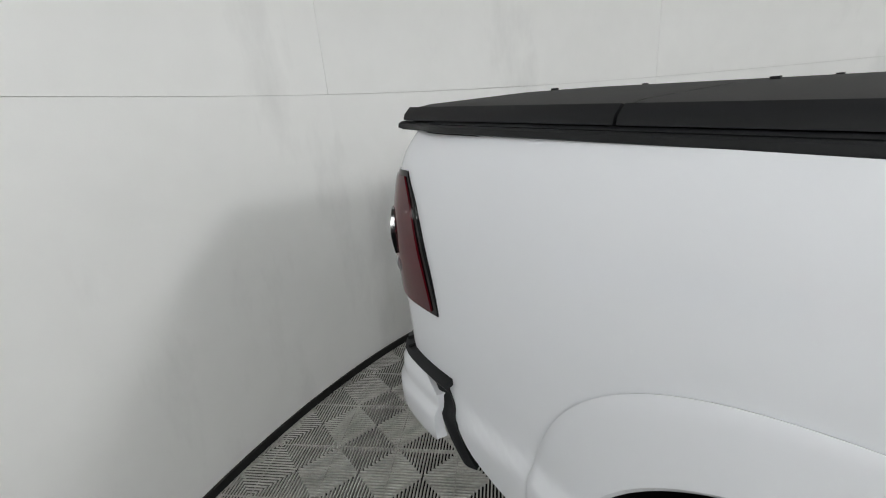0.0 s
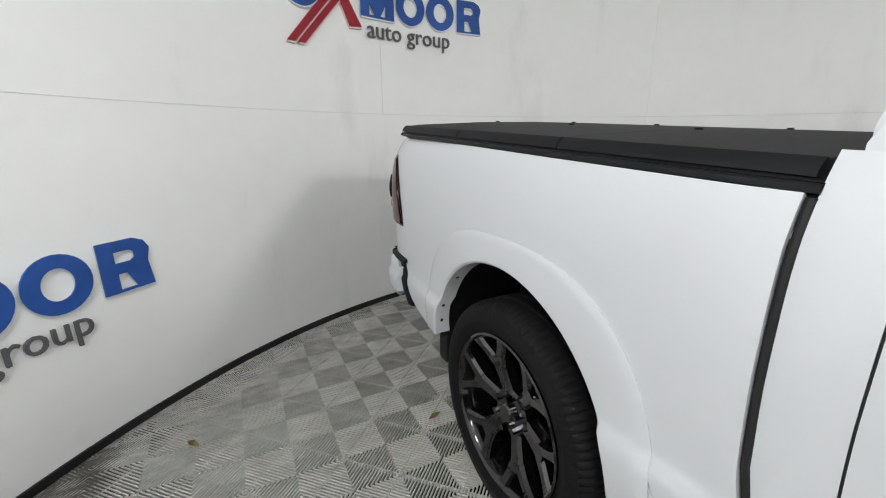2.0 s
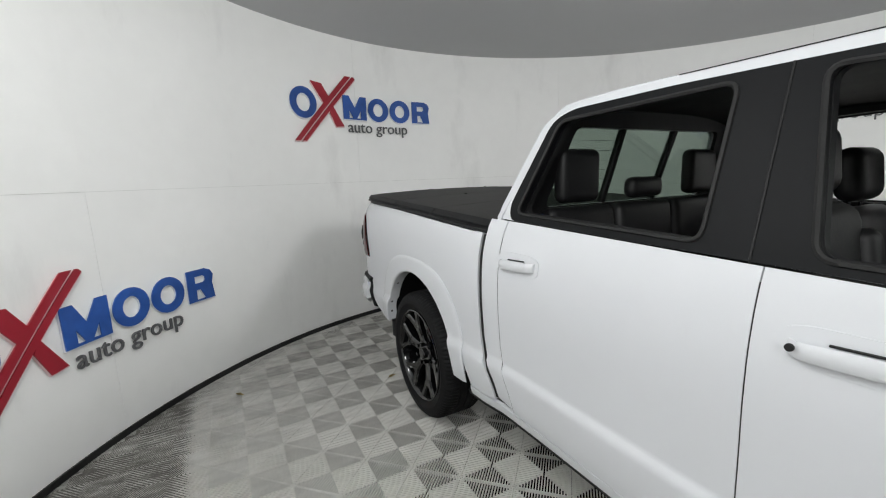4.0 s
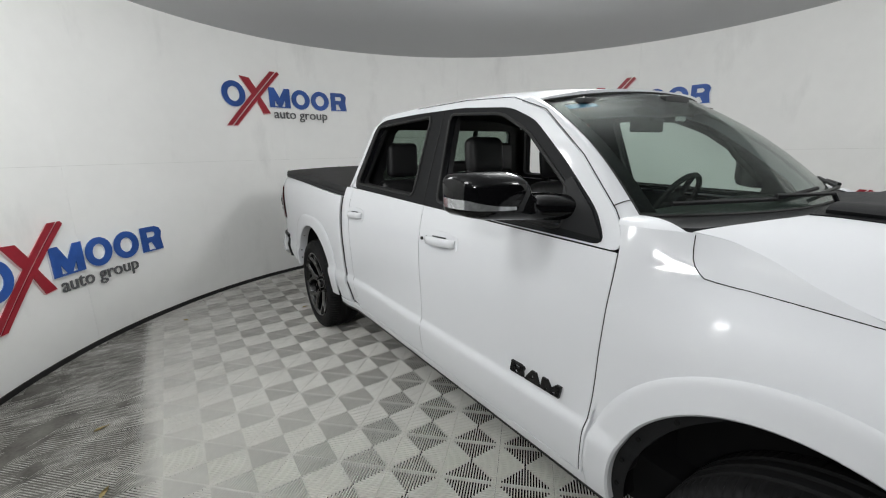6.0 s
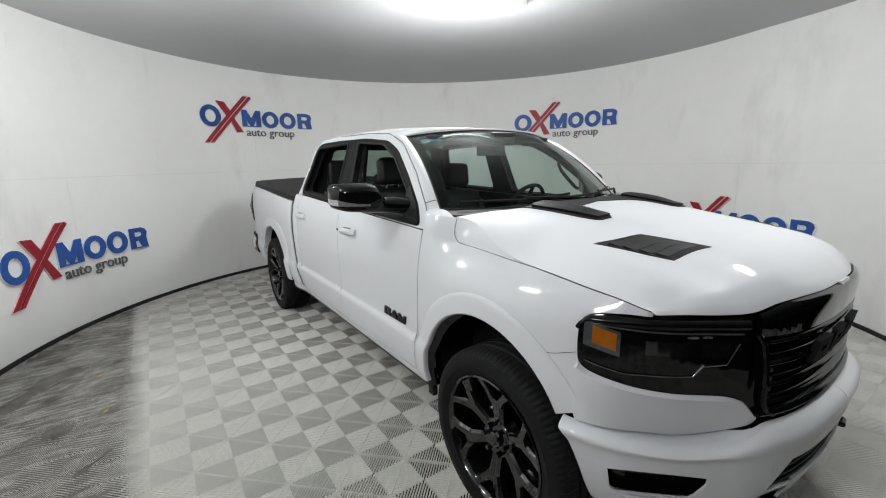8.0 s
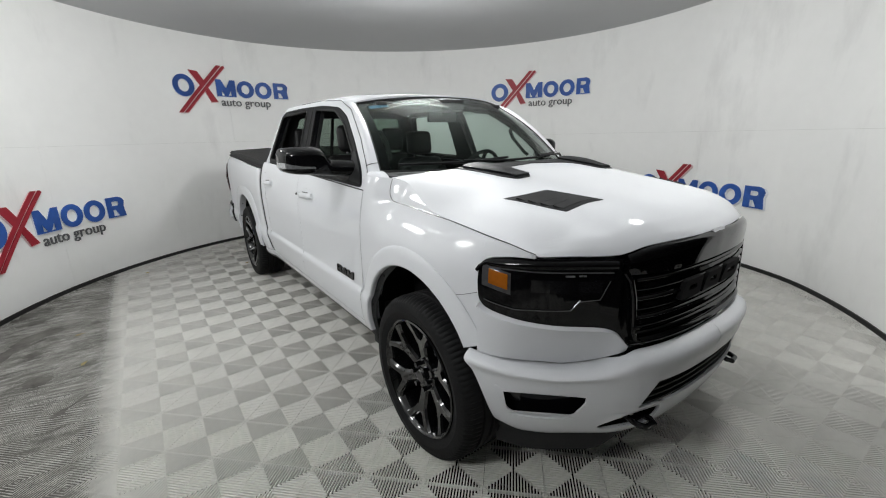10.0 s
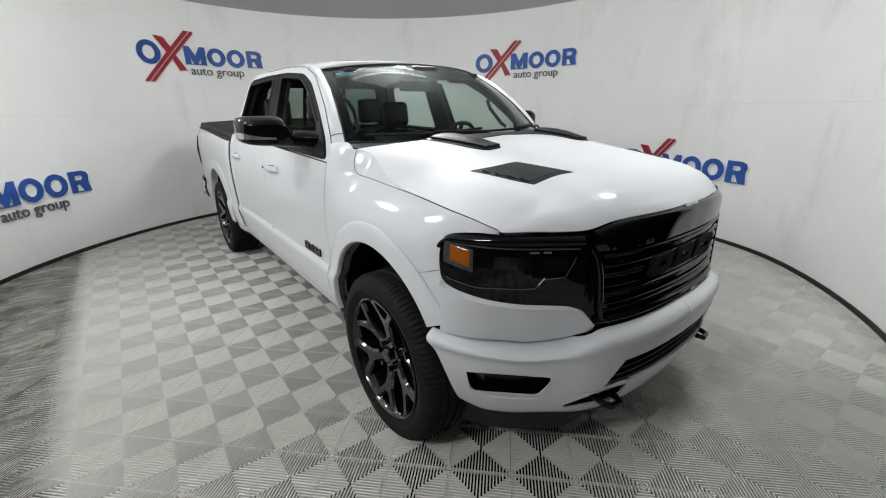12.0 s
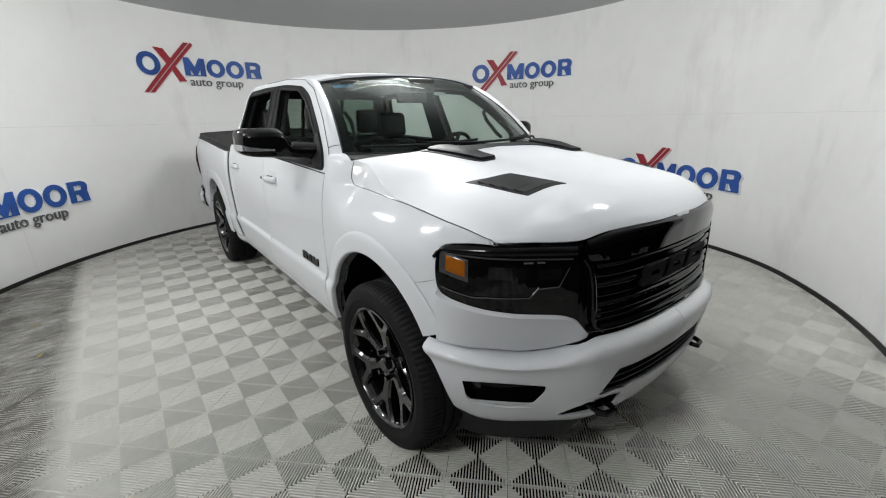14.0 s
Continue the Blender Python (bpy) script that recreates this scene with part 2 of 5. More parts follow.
def loft(rings, bm=None, caps=True, closed=True):
    """Skin over rings of points of equal count."""
    bm = bm or bmesh.new()
    V = [[bm.verts.new(p) for p in r] for r in rings]
    n = len(V[0])
    for a, b in zip(V, V[1:]):
        for k in range(n if closed else n - 1):
            bm.faces.new((a[k], a[(k + 1) % n], b[(k + 1) % n], b[k]))
    if caps and closed:
        bm.faces.new(V[0][::-1])
        bm.faces.new(V[-1])
    return bm


def box(bm, lo, hi, bevel=0.0):
    made = bmesh.ops.create_cube(bm, size=1)["verts"]
    for v in made:
        v.co = Vector([lo[k] if v.co[k] < 0 else hi[k] for k in range(3)])
    if bevel:
        edges = list({e for v in made for e in v.link_edges})
        bmesh.ops.bevel(bm, geom=edges, offset=bevel, segments=2, affect="EDGES", profile=0.6)
    return bm


def tube(points, r, n=8, bm=None):
    """A round bar along points."""
    pts = [Vector(p) for p in points]
    rings = []
    for i, p in enumerate(pts):
        d = (pts[min(i + 1, len(pts) - 1)] - pts[max(i - 1, 0)]).normalized()
        a = d.orthogonal().normalized() if i == 0 else (a - d * a.dot(d)).normalized()
        b = d.cross(a)
        rings.append([p + (a * math.cos(2 * math.pi * k / n) + b * math.sin(2 * math.pi * k / n)) * r for k in range(n)])
    return loft(rings, bm)


def plate(outer, holes, f, thick, bm=None):
    """A flat outline with holes, in (u, v), laid by f(u, v, depth) and given depth."""
    bm = bm or bmesh.new()
    loops = [outer] + list(holes)
    tmp = bmesh.new()
    es, ids = [], []
    for lp in loops:
        vs = [tmp.verts.new((u, v, 0)) for u, v in lp]
        es += [tmp.edges.new((vs[k], vs[(k + 1) % len(vs)])) for k in range(len(vs))]
    bmesh.ops.triangle_fill(tmp, edges=es, use_beauty=True, use_dissolve=False)
    tmp.verts.index_update()
    co = [(v.co.x, v.co.y) for v in tmp.verts]
    top = [bm.verts.new(f(u, v, 0.0)) for u, v in co]
    low = [bm.verts.new(f(u, v, thick)) for u, v in co]
    for face in tmp.faces:
        k = [v.index for v in face.verts]
        bm.faces.new([top[i] for i in k])
        bm.faces.new([low[i] for i in reversed(k)])
    s = 0
    for lp in loops:
        n = len(lp)
        for k in range(n):
            a, b = s + k, s + (k + 1) % n
            bm.faces.new((top[a], top[b], low[b], low[a]))
        s += n
    tmp.free()
    return bm


def rounded(points, r=0.03, n=4):
    """An outline with its corners rounded."""
    out, m = [], len(points)
    for i in range(m):
        p, a, b = Vector(points[i]), Vector(points[i - 1]), Vector(points[(i + 1) % m])
        da, db = (a - p), (b - p)
        k = min(r, da.length * 0.45, db.length * 0.45)
        pa, pb = p + da.normalized() * k, p + db.normalized() * k
        for j in range(n + 1):
            t = j / n
            out.append(tuple(pa * (1 - t) ** 2 + p * 2 * t * (1 - t) + pb * t * t))
    return out


# ---- the booth ----
def bend(th):
    """How far the wall leaves a true circle at that angle."""
    return 0.21 * step(-18, -42, th) - 0.045 * max(0.0, min(1.0, (th - 100) / 30))


def arc(th0, th1, r0, r1, z0, z1, bm=None):
    """A curved slab between two angles, radii and heights."""
    bm = bm or bmesh.new()
    n = max(2, int(abs(th1 - th0) / 1.5))
    rings = []
    for k in range(n + 1):
        a = radians(th0 + (th1 - th0) * k / n)
        c, s = math.cos(a), math.sin(a)
        k_ = bend(th0 + (th1 - th0) * k / n)
        rings.append([(CX + (r + k_) * c, CY + (r + k_) * s, z) for r, z in ((r0, z0), (r0, z1), (r1, z1), (r1, z0))])
    return loft(rings, bm)


wall = part("wall_curved", arc(-72, 195, R_WALL + 0.012, R_WALL + 0.12, 0, H_CEIL), SEAL)
tagged(wall, "white curved booth wall of painted panels with thin seams", "wall", kind="structure")
UPPER = [195, 164, 143.6, 104.2, 63.0, 22.0, -19.3, -50.0, -72]
LOWER = [195, 164, 143.6, 104.2, 63.0, 22.0, -19.3, -34.3, -48.6, -63.6, -72]
for seams, z0, z1 in ((UPPER, SEAM_Z + 0.001, H_CEIL), (LOWER, 0.0, SEAM_Z - 0.001)):
    for k, (a, b) in enumerate(zip(seams, seams[1:])):
        proud = 0.003 * ((k * 7 + int(z0 * 3)) % 3) / 2
        part("panel", arc(a - 0.008, b + 0.008, R_WALL - proud, R_WALL + 0.011, z0, z1), WALL, wall, smooth=20)
skirting = part("baseboard", arc(-72, 195, R_WALL - 0.016, R_WALL - 0.004, 0.0, 0.042), SKIRT)
tagged(skirting, "black rubber skirting strip along the foot of the wall", "baseboard", kind="structure")

bm = bmesh.new()
box(bm, (-7.2, -8.2, H_CEIL), (6.2, 6.2, H_CEIL + 0.12))
ceiling = tagged(part("ceiling", bm, CEIL, smooth=0), "matt grey stretched cloth ceiling over the booth", "ceiling", kind="structure")
for nm, lo, hi in (("wall_west", (-7.2, -8.2, 0), (-7.0, 6.2, H_CEIL)), ("wall_east", (6.0, -8.2, 0), (6.2, 6.2, H_CEIL)),
                   ("wall_south", (-7.0, -8.2, 0), (6.0, -8.0, H_CEIL)), ("wall_north", (-7.0, 6.0, 0), (6.0, 6.2, H_CEIL))):
    bm = bmesh.new()
    box(bm, lo, hi)
    tagged(part(nm, bm, OUTER, smooth=0), "plain grey painted wall closing the room", "wall", kind="structure")
bm = bmesh.new()
box(bm, (-7.2, -8.2, -0.2), (6.2, 6.2, -0.0188))
floor = tagged(part("floor", bm, SUB, smooth=0), "grey ribbed interlocking plastic tile floor, dusty near the walls", "floor", kind="structure")

# tube lamps: a white batten with two glowing tubes
for x, y, turn, watts in LAMPS:
    lamp = thing("ceiling_light", "white batten with two glowing tubes under the ceiling", "ceiling light", "ceiling lights", at=(x, y, H_CEIL), rz=turn)
    bm = bmesh.new()
    box(bm, (-0.62, -0.05, -0.05), (0.62, 0.05, -0.002), 0.006)
    part("batten", bm, LEDFRAME, lamp)
    for dy in (-0.07, 0.07):
        part("tube", tube([(-0.6, dy, -0.075), (0, dy, -0.075), (0.6, dy, -0.075)], 0.013, 10), DIFFUSER, lamp, "glowing white tube")


# wall signs: a red slanted cross, blue shapes and a grey line of words
def ring(cx, cz, w, h, rim, n=28):
    o = [(cx + w / 2 * math.cos(t), cz + h / 2 * math.sin(t)) for t in (2 * math.pi * k / n for k in range(n))]
    i = [(cx + (w / 2 - rim) * math.cos(t), cz + (h / 2 - rim * 0.85) * math.sin(t)) for t in (2 * math.pi * k / n for k in range(n))]
    return o, [i]


def mark(kind, u0, v0, w, h, lean=0.0):
    """Outline and holes of a notched block of width w and height h."""
    forms = {"wide": ([(0, 0), (0, 1), (.26, 1), (.5, .50), (.74, 1), (1, 1), (1, 0)], [[(.25, .06), (.25, .40), (.42, .06)], [(.58, .06), (.75, .40), (.75, .06)]]),
             "tall": ([(0, 0), (0, 1), (.70, 1), (.90, .92), (1, .76), (.93, .50), (1, 0)], [[(.29, .57), (.29, .79), (.60, .79), (.68, .73), (.68, .63), (.60, .57)], [(.31, .05), (.31, .36), (.48, .36), (.64, .05)]]),
             "peak": ([(0, 0), (.34, 1), (.66, 1), (1, 0)], [[(.40, .34), (.60, .34), (.52, .70), (.48, .70)]])}
    outer, holes = forms[kind]
    put = lambda L: [(u0 + (a + lean * b) * w, v0 + b * h) for a, b in L]
    return put(outer), [put(q) for q in holes]


def wall_sign(left, base):
    sign = thing("wall_sign", "raised wall sign of blue shapes, red slanted cross and grey words", "sign", "wall signs")

    def onwall(lift):
        def f(u, v, d):
            a = radians(left) - u / R_WALL
            r = R_WALL + bend(math.degrees(a)) - lift + d
            return (CX + r * math.cos(a), CY + r * math.sin(a), base + v)
        return f

    def raised(nm, outer, holes, material, edge, label=""):
        face = part(nm, plate(outer, holes, onwall(0.034), 0.008), material, sign, label, smooth=20)
        sh = lambda L: [(u + 0.007, v - 0.010) for u, v in L]
        part("edge", plate(sh(outer), [sh(h) for h in holes], onwall(0.026), 0.023), edge, face, smooth=20)

    def dense(pts, n=6):
        out = []
        for a, b in zip(pts, pts[1:] + pts[:1]):
            out += [(a[0] + (b[0] - a[0]) * k / n, a[1] + (b[1] - a[1]) * k / n) for k in range(n)]
        return out
    o, i = ring(0.15, 0.12, 0.31, 0.30, 0.075)
    raised("ring", o, i, BLUE, PALE, "blue ring")
    raised("slanted_bar", dense([(0.02, -0.25), (0.082, -0.25), (0.742, 0.44), (0.675, 0.44)]), [], CRIMSON, PINK, "long red slanted bar")
    raised("slanted_bar", dense([(0.103, -0.25), (0.155, -0.25), (0.80, 0.42), (0.782, 0.44), (0.763, 0.44)]), [], CRIMSON, PINK, "long red slanted bar")
    raised("short_bar", dense([(0.25, 0.34), (0.375, 0.33), (0.47, 0.195), (0.405, 0.125)]), [], CRIMSON, PINK, "short red bar")
    raised("short_bar", dense([(0.50, 0.125), (0.46, 0.055), (0.53, -0.09), (0.63, -0.08)]), [], CRIMSON, PINK, "short red bar")
    o, i = mark("wide", 0.63, 0.0, 0.295, 0.245)
    raised("block", dense(o, 2), i, BLUE, PALE, "blue notched block")
    for cx in (1.08, 1.365):
        o, i = ring(cx, 0.12, 0.265, 0.255, 0.068)
        raised("ring", o, i, BLUE, PALE, "blue ring")
    o, i = mark("tall", 1.53, 0.0, 0.235, 0.245)
    raised("block", o, i, BLUE, PALE, "blue notched block")
    cu = bpy.data.curves.new("words", "FONT")
    cu.body, cu.size, cu.extrude, cu.resolution_u = "auto group", 0.172, 0.006, 3
    tmp = new("words_tmp", cu)
    me = bpy.data.meshes.new_from_object(tmp.evaluated_get(bpy.context.evaluated_depsgraph_get()))
    bpy.data.objects.remove(tmp)
    width = max(v.co.x for v in me.vertices)
    for v in me.vertices:
        v.co = onwall(0.022 + v.co.z)(0.68 + v.co.x * 0.78 / width, -0.135 + v.co.y, 0)
    bm = bmesh.new()
    bm.from_mesh(me)
    far = lambda v: v.co.x * math.sin(radians(left - 15)) - v.co.y * math.cos(radians(left - 15))
    left_over, glyphs = set(bm.verts), []
    while left_over:
        todo, isle = [left_over.pop()], set()
        while todo:
            v = todo.pop()
            isle.add(v)
            for e in v.link_edges:
                o = e.other_vert(v)
                if o in left_over:
                    left_over.discard(o)
                    todo.append(o)
        glyphs.append(isle)
    glyphs.sort(key=lambda g: min(far(v) for v in g))
    for isle in glyphs:
        b2, at_ = bmesh.new(), {}
        for v in isle:
            at_[v] = b2.verts.new(v.co)
        for f in {f for v in isle for f in v.link_faces}:
            b2.faces.new([at_[v] for v in f.verts])
        part("letter", b2, GREYTXT, sign, smooth=0)
    bm.free()
    bpy.data.meshes.remove(me)
    return sign


for left, base in ((116.2, 2.245), (34.4, 2.19), (157.5, 0.70), (-6.5, 0.715)):
    wall_sign(left, base)

# a dry leaf and crumbs by the wall
leaf = bmesh.new()
loft([[(0.0, 0.0, 0.004), (0.001, 0, 0.005)], [(0.02, 0.012, 0.010), (0.021, -0.011, 0.006)], [(0.05, 0.015, 0.006), (0.05, -0.014, 0.012)],
      [(0.085, 0.001, 0.005), (0.085, -0.001, 0.005)]], leaf, caps=False, closed=False)
bmesh.ops.solidify(leaf, geom=leaf.faces[:], thickness=0.0008)
lf = part("dry_leaf", leaf, LEAF)
tagged(lf, "small curled dry leaf lying on the floor tiles", "leaf", "dry leaves")
lf.matrix_basis = pose(-2.62, 1.02, 0, 0, 0, 25)
copy_thing(lf, pose(-2.05, 2.72, 0, 0, 0, 130))
copy_thing(lf, pose(-2.52, 0.35, 0, 0, 0, 70))
copy_thing(lf, pose(-0.93, 2.43, 0, 0, 0, 200))
import functools

# ---- the pickup truck; front towards -y, its near flank towards -x ----
truck = thing("pickup_truck", "white crew-cab pickup truck with black wheels and lowered side windows", "pickup truck",
              at=(0.02, 0, 0), rz=0.4)

# plan line of the widest body, from the nose's middle round to the tailgate
PLAN = [(0, -2.735), (.2, -2.727), (.38, -2.70), (.50, -2.655), (.58, -2.60), (.66, -2.538), (.74, -2.475), (.82, -2.385), (.88, -2.28), (.92, -2.16),
        (.945, -2.0), (.957, -1.8), (.96, -1.4), (.958, -1.2), (.955, 0), (.958, .95), (.978, 1.08), (.985, 1.3), (.988, 1.8), (.988, 2.3), (.99, 2.65),
        (.984, 2.82), (.96, 2.92), (.89, 2.975), (.76, 2.995), (0, 3.0)]


def spline(points, n):
    P = [Vector((*p, 0)) for p in points]
    out = []
    for i in range(len(P) - 1):
        a, b, c, d = P[max(i - 1, 0)], P[i], P[i + 1], P[min(i + 2, len(P) - 1)]
        k = max(2, int(n * (c - b).length))
        for j in range(k):
            t = j / k
            m0 = (c - a) * ((c - b).length / max(1e-6, (c - b).length + (b - a).length)) if i else (c - b)
            m1 = (d - b) * ((c - b).length / max(1e-6, (d - c).length + (c - b).length)) if i < len(P) - 2 else (c - b)
            out.append(b * (2 * t ** 3 - 3 * t * t + 1) + m0 * (t ** 3 - 2 * t * t + t) + c * (3 * t * t - 2 * t ** 3) + m1 * (t ** 3 - t * t))
    out.append(P[-1])
    return np.array([(p.x, p.y) for p in out])


LINE = spline(PLAN, 60)
ARC = np.concatenate([[0], np.cumsum(np.hypot(*np.diff(LINE, axis=0).T))])
_t = np.gradient(LINE, axis=0)
_t /= np.hypot(*_t.T)[:, None]
NORMAL = np.stack([_t[:, 1], -_t[:, 0]], 1)
_side = np.argmax(LINE[:, 1] > -2.0)


def s_x(x):
    """Arc length of the nose at that half-width."""
    k = max(1, int(np.argmax(LINE[:, 0] >= x)))
    t = (x - LINE[k - 1, 0]) / max(1e-9, LINE[k, 0] - LINE[k - 1, 0])
    return float(ARC[k - 1] + (ARC[k] - ARC[k - 1]) * min(1.0, max(0.0, t)))


def s_y(y):
    """Arc length of the flank at that y."""
    return float(np.interp(y, LINE[:, 1], ARC))


DOOR_Z = [.36, .45, .55, .655, .674, .698, .85, 1.0, 1.1, 1.2, 1.28, 1.34, 1.42]
DOOR_O = [-.045, -.015, .004, .012, .007, -.006, -.003, .002, .0, -.010, -.026, -.045, -.085]
BED_O = [-.045, -.015, .004, .012, .010, -.004, .0, .004, .004, -.002, -.014, -.034, -.095]


def hood_front(x):
    return table(abs(x), [0, .15, .36, .5, .65, .80], [-2.718, -2.713, -2.68, -2.640, -2.555, -2.42])


def hood_back(x):
    """The hood's rear edge, ahead of the cowl."""
    return table(abs(x), [0, .40, .506, .65, .77, .82], [-1.60, -1.60, -1.576, -1.50, -1.424, -1.397])


def hood_lip(x):
    return table(abs(x), [0, .10, .45, .55, .66, .80], [1.192, 1.191, 1.184, 1.170, 1.146, 1.138])


def hood_edge(y):
    """Height of the hood's shut line along the fender."""
    return table(-y, [1.36, 1.45, 1.55, 1.70, 1.85, 2.0, 2.2, 2.33, 2.44], [1.383, 1.368, 1.340, 1.280, 1.236, 1.220, 1.199, 1.180, 1.148])


def shut_z(y):
    """The line where hood and fender part, below the rounded rear corner."""
    return table(-y, [1.30, 1.50, 1.58, 1.82, 2.0, 2.2, 2.33, 2.44], [1.275, 1.250, 1.246, 1.230, 1.220, 1.199, 1.180, 1.148])


def hood_z(x, y):
    x = abs(x)
    t = min(1.0, max(0.0, (y + 1.40) / (hood_front(x) + 1.40)))
    c = table(t, [0, .3, .5, .66, .857, .94, 1], [1.435, 1.405, 1.366, 1.338, 1.298, 1.256, hood_lip(x)])
    w = hood_half(y)
    e = min(hood_edge(y), c)
    k = min(1.0, max(0.0, (x - .30) / (w - .30)))
    soft = step(-1.46, -2.0, y)
    crown = min(c - e, .045) * (1 - soft)
    c -= .019 * math.exp(-((x - .55) / .075) ** 2) * step(-1.9, -2.35, y)
    return c - crown * k * k - (c - crown - e) * k ** (3.4 - 1.2 * soft)


def skin(s, z, extra=0.0):
    """A point of the body's outside (positive half), at arc length s and height z."""
    x, y = np.interp(s, ARC, LINE[:, 0]), np.interp(s, ARC, LINE[:, 1])
    nx, ny = np.interp(s, ARC, NORMAL[:, 0]), np.interp(s, ARC, NORMAL[:, 1])
    o = 0.0
    if y > -1.54:
        d = table(z, DOOR_Z, DOOR_O)
        o = d + (table(z, DOOR_Z, BED_O) - d) * step(1.05, 1.2, y)
    low = table(z, [.30, .42, .55], [-.05, -.02, 0.0])
    if y <= -1.15:
        zt = shut_z(y)
        xt = table(-y, [1.15, 1.26, 1.31, 1.36, 1.40, 1.44, 1.50, 1.6, 2.0, 2.2, 2.33, 2.44], [.885, .872, .858, .848, .846, .846, .846, .846, .844, .838, .818, .794])
        k = max(0.0, (z - 1.02) / max(0.05, zt - 1.02))
        k = k ** 2.2 if k < 1 else 1 + 0.75 * (k - 1) + 0.8 * (k - 1) ** 2
        f = (xt - x) * k + low if x > xt else low
        f += 0.006 * (step(.60, .66, z) - step(.69, .735, z)) * step(-1.45, -1.3, y)
        w = step(-1.54, -1.22, y)
        o = o * w + f * (1 - w) if y > -1.54 else f
    o += extra
    return Vector((x + nx * o, y + ny * o, z))


@functools.lru_cache(maxsize=None)
def hood_half(y):
    """Half-width of the hood where it meets the fender."""
    return skin(s_y(max(y, -2.44)), hood_edge(y)).x - .002


def both(name, make, material, label="", parent=truck):
    """A part on each flank: make(sign) gives a bmesh; sign -1 is the near flank."""
    out = []
    for sign in (-1, 1):
        par = parent[0 if sign < 0 else 1] if isinstance(parent, (list, tuple)) else parent
        out.append(part(name, make(sign), material, par, label))
    return out


def mir(p, sign):
    return Vector((p[0] * sign, p[1], p[2]))


def patch(s0, s1, zlo, zhi, sign, thick=0.02, extra=0.0, nu=40, nv=24, bm=None, s_of=None):
    """A body panel between two arc lengths and two height lines, functions of (y, x)."""
    def f(u, v):
        at_ = lambda q, z: q(z) if callable(q) else q
        m0, m1 = at_(s0, 0.9), at_(s1, 0.9)
        p = skin(m0 + (m1 - m0) * u, 0.9)
        a, b = zlo(p), zhi(p)
        z = a + (b - a) * v
        e0, e1 = at_(s0, z), at_(s1, z)
        ex = extra(u, v, z) if callable(extra) else extra
        return mir(skin(e0 + (e1 - e0) * u, z, ex), sign)
    return shell(f, nu, nv, thick * sign, bm)


ARCH = {"front": (-1.745, 0.52, 0.452), "rear": (1.845, 0.478, 0.502)}


def over_arch(y, kind, base, grow=0.06):
    yc, zc, r = ARCH[kind]
    r += grow
    return max(base, zc + math.sqrt(r * r - (y - yc) ** 2)) if abs(y - yc) < r else base


def belt(y):
    return 1.298 + (y + 1.2) * 0.034


def lamp_corner(y):
    """How far the lamp's rounded outer corners draw in at y."""
    d = min(1.0, max(0.0, (y + 2.258) / .036))
    return .030 * (1 - math.sqrt(1 - d * d))


def hl_low(p):
    return .8 * lamp_corner(p.y) + table(p.x, [.40, .48, .515, .55, .60, .70, .80, .87, .905, .925], [.75, .755, .80, .845, .862, .868, .880, .902, .935, 1.0])


def hl_top(p):
    return -lamp_corner(p.y) + table(p.x, [.40, .70, .82, .875, .905, .925], [1.135, 1.135, 1.132, 1.122, 1.098, 1.03])


def fgap(z):
    return table(z, [.45, .55, .68, .80, .95, 1.11, 1.25, 1.31, 1.36, 1.40], [-1.165, -1.175, -1.19, -1.208, -1.222, -1.236, -1.245, -1.243, -1.230, -1.206])


def cgap(z):
    return table(z, [.45, .56, .70, .80, 1.0, 1.2, 1.30, 1.40], [.965, .995, 1.055, 1.072, 1.077, 1.077, 1.072, 1.06])


# flanks
fender = both("front_fender", lambda g: patch(s_y(-2.225), lambda z: s_y(fgap(z) - .0028), lambda p: over_arch(p.y, "front", 0.46),
              lambda p: hood_edge(p.y) - 0.003 if p.y < -1.40 else 1.374 + .05 * (p.y + 1.40), g, nu=110, nv=40), WHITE)
both("fender_tip", lambda g: patch(s_x(.790), s_y(-2.2252), lambda p: hl_top(p) + .004, lambda p: max(hl_top(p) + .006, hood_edge(p.y) - .003), g, nu=70, nv=8), WHITE)
f_door = both("front_door", lambda g: patch(lambda z: s_y(fgap(z) + .0018), s_y(-0.0735), lambda p: 0.475, lambda p: belt(p.y), g, nu=30, nv=90), WHITE)
r_door = both("rear_door", lambda g: patch(s_y(-0.0695), lambda z: s_y(cgap(z) - .1215), lambda p: 0.475, lambda p: belt(p.y), g, nu=30, nv=90), WHITE)
both("cab_corner", lambda g: patch(lambda z: s_y(cgap(z) - .117), lambda z: s_y(cgap(z)), lambda p: 0.50, lambda p: belt(p.y), g, nu=6, nv=40, extra=lambda u, v, z: -.012 * u * u), WHITE)
both("rocker_panel", lambda g: patch(s_y(-1.24), s_y(1.2), lambda p: 0.425, lambda p: 0.470, g, nu=40, nv=4), WHITE)
both("sill_trim", lambda g: patch(s_y(-1.30), s_y(1.25), lambda p: 0.395, lambda p: 0.424, g, nu=40, nv=3, extra=-0.006), SATIN, "black sill strip")


def bed_low(p):
    return max(over_arch(p.y, "rear", 0.485), table(p.y, [2.30, 2.42, 2.55, 2.64, 2.75, 2.9], [.485, .485, .535, .58, .735, .76]))


def bed_top(p):
    return 1.312 + (p.y - 1.15) * 0.051 if p.y < 2.96 else 1.404


